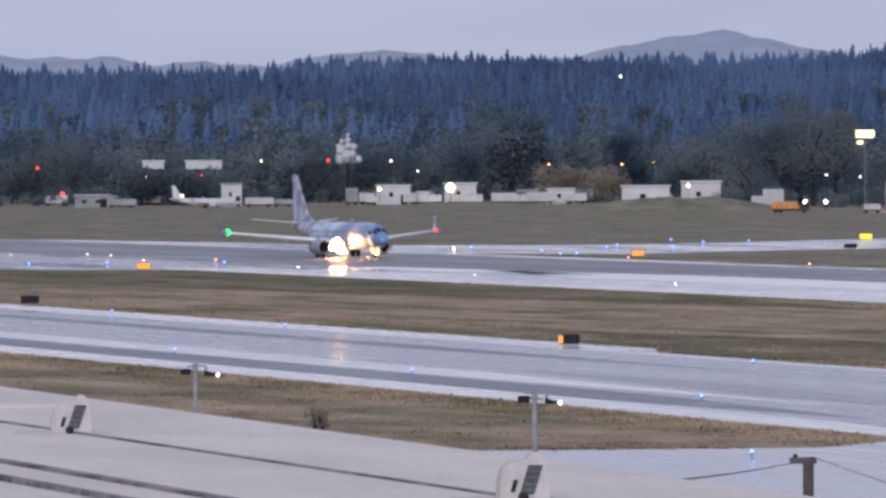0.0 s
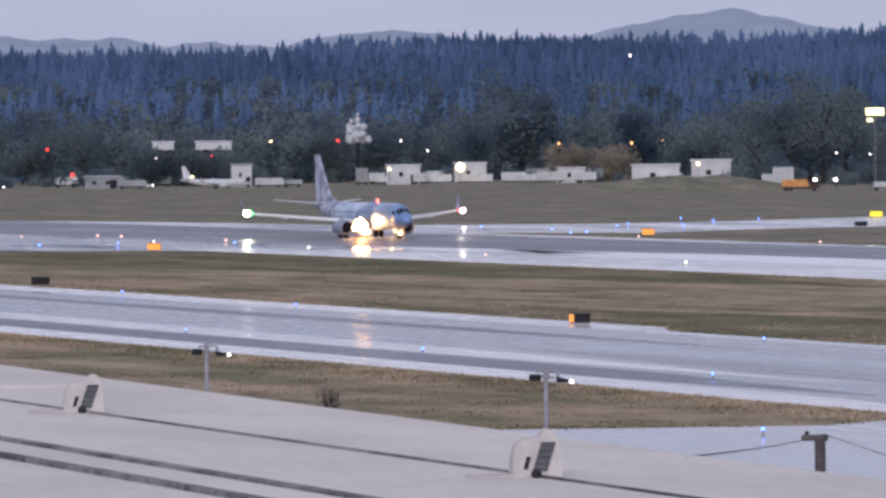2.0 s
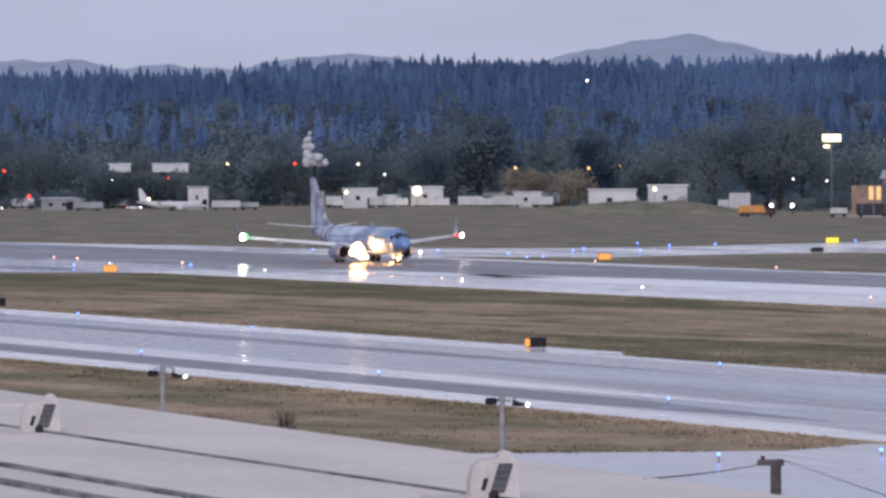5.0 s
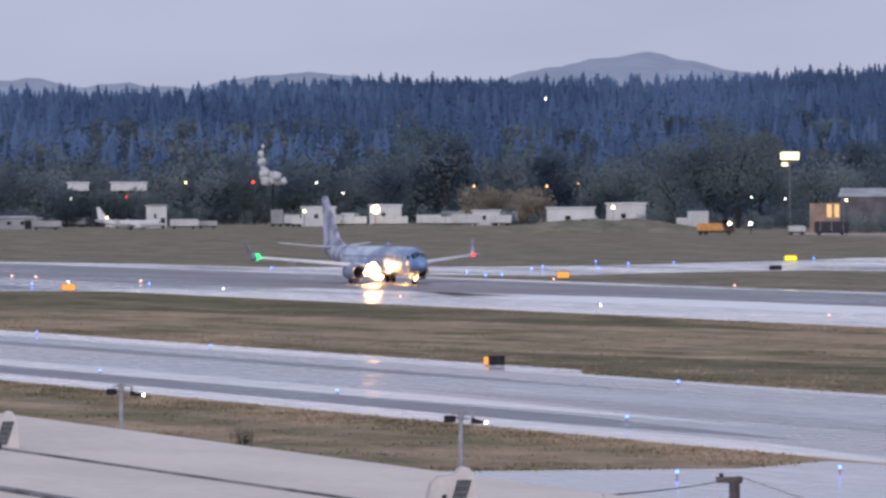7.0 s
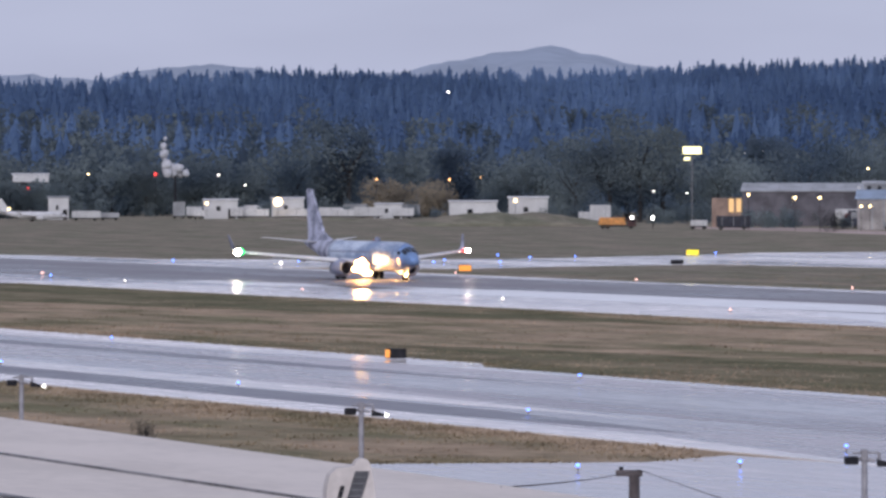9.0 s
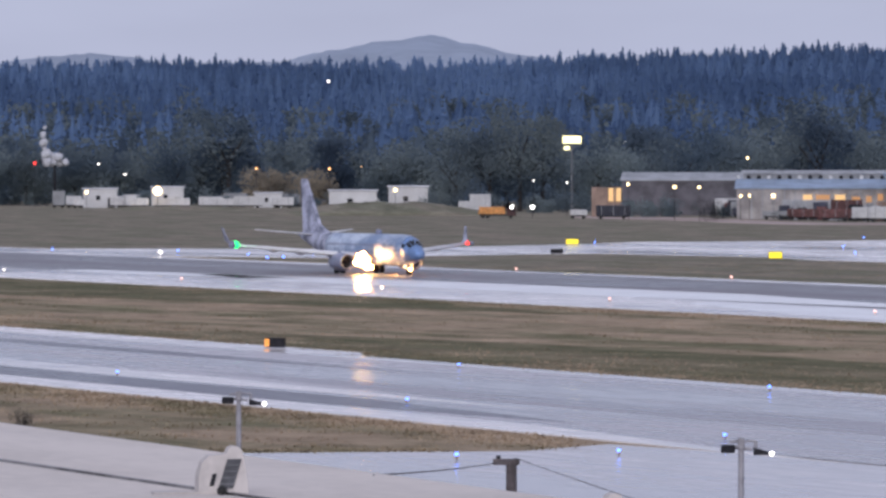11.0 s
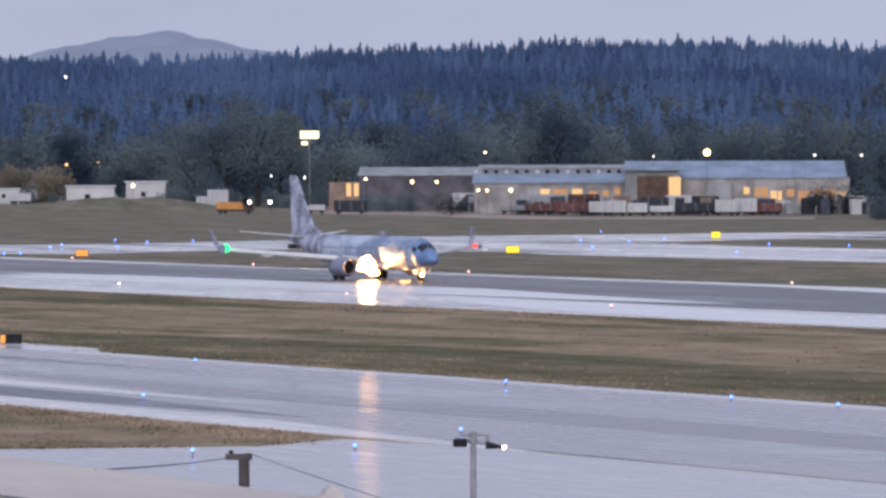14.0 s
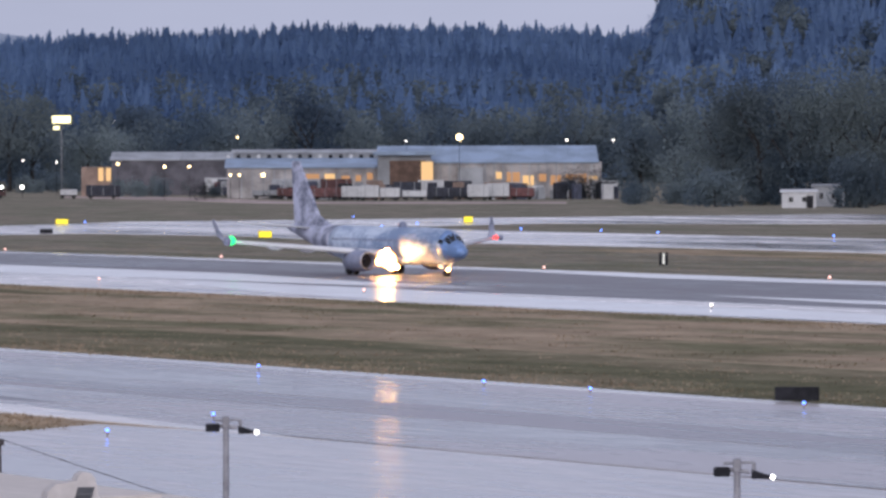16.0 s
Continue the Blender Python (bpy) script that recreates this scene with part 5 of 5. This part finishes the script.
TREES = [(0.80, 1960, 36, 26, 0), (0.55, 1975, 22, 22, 0), (0.25, 1930, 20, 22, 0), (1.35, 1890, 12, 20, 1), (1.15, 1895, 12.5, 16, 1), (1.62, 1890, 10.5, 16, 1), (2.45, 1800, 21, 22, 2), (2.75, 1790, 20, 20, 2), (3.1, 1740, 26, 24, 0),
         (3.45, 1700, 28, 24, 0), (3.75, 1690, 32, 26, 0), (3.98, 1720, 30, 24, 0), (4.55, 1760, 22, 22, 0), (5.0, 1720, 20, 22, 2), (5.4, 1700, 22, 22, 2), (5.75, 1720, 24, 24, 2), (6.1, 1760, 26, 20, 2), (6.75, 1660, 34, 20, 0), (6.6, 1680, 26, 20, 0),
         (7.2, 1700, 24, 22, 2), (7.6, 1720, 25, 22, 2), (8.1, 1740, 26, 24, 0), (8.6, 1700, 24, 24, 0), (9.1, 1700, 26, 24, 0), (9.55, 1650, 27, 24, 0), (10.15, 1500, 22, 18, 0), (10.5, 1420, 27, 20, 0), (10.8, 1340, 27, 22, 0), (11.0, 1310, 29, 22, 2),
         (11.35, 1300, 31, 22, 0), (11.7, 1290, 32, 22, 0), (12.1, 1290, 33, 24, 2), (12.5, 1280, 34, 24, 0), (12.9, 1280, 32, 24, 0), (13.4, 1280, 32, 24, 0), (-4.3, 1960, 20, 22, 0), (-3.75, 1950, 21, 22, 0), (-3.3, 1950, 19, 20, 0), (-2.7, 1970, 18, 20, 0), (-3.05, 1850, 12.5, 15, 0), (-2.75, 1850, 12, 15, 0), (-2.5, 1850, 12.5, 14, 0), (-2.2, 1850, 12, 15, 0), (-2.62, 1856, 11, 12, 0), (-2.35, 1856, 12, 12, 0),
         (-2.1, 1950, 20, 20, 0), (-1.6, 1940, 19, 20, 0), (-1.25, 1935, 20, 18, 0), (-0.75, 1960, 20, 18, 0), (-0.3, 1960, 18, 20, 0), (10.9, 1260, 9, 12, 0), (12.35, 1240, 12, 13, 0)]
for i, (az, d, h, w, kind) in enumerate(TREES):
    tree(az, d, h, w, (LEAVES, LEAVES_WARM, LEAVES)[kind], ("dark broad tree beyond the airfield", "tan autumn tree lit by street lamps", "dull olive broad tree beyond the airfield")[kind], 100 + i)
for i, (az, d, h) in enumerate(((0.75, 1965, 37), (3.62, 1720, 32), (6.8, 1650, 33), (7.95, 1780, 30), (1.9, 1990, 27), (11.5, 1330, 32), (5.1, 1880, 30))):
    tree(az, d, h, h * 0.62, CONIFER_NEAR, "tall dark dense tree beyond the airfield", 300 + i, 3400)
for i, (az, d, h) in enumerate(((0.95, 1985, 32), (-1.45, 1960, 24), (12.7, 1330, 36), (4.9, 1890, 29))):
    fir(az, d, h, "tall dark fir beyond the airfield", 340 + i)
tree(9.62, 1436, 6.5, 14, BUSH, "low dark rounded bush before the lit warehouse", 777, 2600)
for i, (az, h, w) in enumerate(((4.75, 3.4, 7), (5.0, 4.2, 9), (5.3, 3.0, 8), (5.5, 3.6, 7), (5.95, 3.2, 8), (6.45, 2.6, 7), (7.05, 2.2, 6), (8.25, 2.4, 7))):
    tree(az, yard(az) - 14, h, w, BUSH, "low dark bush along the freight yard", 800 + i, 900)
tree(5.72, 1425, 5.0, 8, BUSH, "dark rounded bush in the freight yard", 778, 1200)


def scrub_clump(p, seed):
    rng = random.Random(seed)
    t = thing("shrub", at(p), "dry brown shrub in the grass island", "shrub")
    s = Shape()
    for i in range(26):
        a, q = rng.random() * 6.28, rng.uniform(0.1, 0.55)
        s.rod((0.1 * math.cos(a), 0.1 * math.sin(a), 0), (q * math.cos(a), q * math.sin(a), rng.uniform(0.7, 1.5)), 0.025, 0.008, 4)
    part("stems", s, BARK, t)
    part("leaves", crown_leaves(rng, 1.5, 1.1, 160, 0.09), LEAVES_WARM, t)


scrub_clump(polar(-1.30, 307), 5)
scrub_clump(polar(-1.24, 303), 6)


# ---- rough grass on the strips between the paving ----
def grass_tufts():
    rng = random.Random(21)
    tufts = []
    for k in range(5):
        s = Shape()
        for i in range(9):
            a, r = rng.random() * 6.28, rng.uniform(0.1, 0.5)
            x, y = rng.uniform(-0.9, 0.9), rng.uniform(-0.9, 0.9)
            s.add([(x - 0.07 * math.cos(a), y - 0.07 * math.sin(a), 0), (x + 0.07 * math.cos(a), y + 0.07 * math.sin(a), 0), (x + r * 0.3, y, rng.uniform(0.05, 0.13))], [(0, 1, 2)])
        tufts.append(s)
    spots = []
    for i in range(15000):
        if i < 7600:
            # the strip between runway and taxiway, thickest along its edges
            u = rng.uniform(170, 620)
            v = rng.choice((rng.triangular(-134, -124, -134), rng.triangular(-134, -110, -134), rng.uniform(-134, -54), rng.triangular(-64, -54, -54)))
            p = rw(u, max(v, -130.6) if u < 395 else v)
        elif i < 12600:
            # the grass island before the apron
            v = rng.choice((rng.triangular(-186, -178, -178), rng.uniform(-250, -178)))
            p = rw(rng.uniform(280, 545), v)
            if p.y < 287.3 or p.x > 22:
                p = Vector((rng.uniform(-26, 15), rng.triangular(287.2, 291, 287.2), 0))
        else:
            p = rw(rng.uniform(-60, 420), rng.uniform(27, 100))
            if uv_of(p.x, p.y)[1] > 40 and uv_of(p.x, p.y)[0] < 60:
                continue
        spots.append((p.x, p.y, 0, rng.uniform(0.7, 1.5), rng.random() * 6, rng.randrange(5)))
    ob = joined("grass_tufts", tufts, spots, TUFT, "rough dry grass tufts along the paving edges")
    ob["category"] = "grass"


TUFT = grass_material("dry_grass_tufts", (0.40, 0.31, 0.225), (0.22, 0.20, 0.13), 0.42, 0.12)
grass_tufts()


# ---- cars on the far perimeter road ----
def car(label, paint, lamp):
    c = thing("car", Matrix(), label, "car", "cars on the perimeter road")
    body = part("body", Shape().box((0, 0, 0.75), (4.5, 1.8, 0.75), top=0.95, bevel=0.15), paint, c)
    part("cabin", Shape().box((-0.2, 0, 1.35), (2.4, 1.6, 0.6), top=0.75, bevel=0.1), GLASS_DARK, body)
    for x in (-1.4, 1.4):
        for y in (-0.8, 0.8):
            part("wheel", Shape().rod((x, y - 0.1, 0.35), (x, y + 0.1, 0.35), 0.35, n=12), RUBBER, c)
    for y in (-0.6, 0.6):
        part("headlight", Shape().ball((2.25, y, 0.8), 0.3, 8, 6), lamp, c, "glowing headlight", True)
        part("tail_light", Shape().ball((-2.25, y, 0.85), 0.18, 8, 6), LAMP_RED, c, "red tail light", True)
    return c


CARS = [(car("white car driving along the perimeter road, lights on", WHITE, LAMP_WHITE), -3.32, 0.105), (car("dark car driving along the perimeter road, lights on", NAVY, LAMP_WHITE), -4.9, 0.14)]


# ---- what moves ----
RUN = [0.0, 1.35, 2.58, 3.84, 5.25, 6.9, 8.89, 11.29, 14.15, 17.53, 21.45, 25.94, 31.03, 36.72, 43.01, 49.9, 57.38, 65.46, 74.1, 83.31, 93.06, 103.36, 114.18, 125.53, 137.4, 149.81, 162.75, 176.27, 190.37, 205.12, 220.55, 236.73, 253.74]


def motions():
    walk(jet, [(i * 0.5, at(rw(s, 0, 0.06), RW_TURN)) for i, s in enumerate(RUN)])
    for puff, first, last in PUFFS:
        walk(puff, [(0, first), (3.5, first), (6.5, last), (16, last)])
    for lamp, p, flashes in FLASHING:
        rows = [(0, pose(*p, 0, 0, 180))]
        for a, b in flashes:
            rows += [(a - 0.1, pose(*p, 0, 0, 180)), (a - 0.067, pose(*p, 0, 0, 120)), (a - 0.034, pose(*p, 0, 0, 50)), (a, pose(*p)), (b, pose(*p)),
                     (b + 0.034, pose(*p, 0, 0, 50)), (b + 0.067, pose(*p, 0, 0, 120)), (b + 0.1, pose(*p, 0, 0, 180))]
        walk(lamp, rows + [(16, pose(*p, 0, 0, 180))])
    for c, az, rate in CARS:
        walk(c, [(t, at(polar(az + rate * t, 1795, 0), -az)) for t in (0, 4, 8, 12, 16)])


motions()
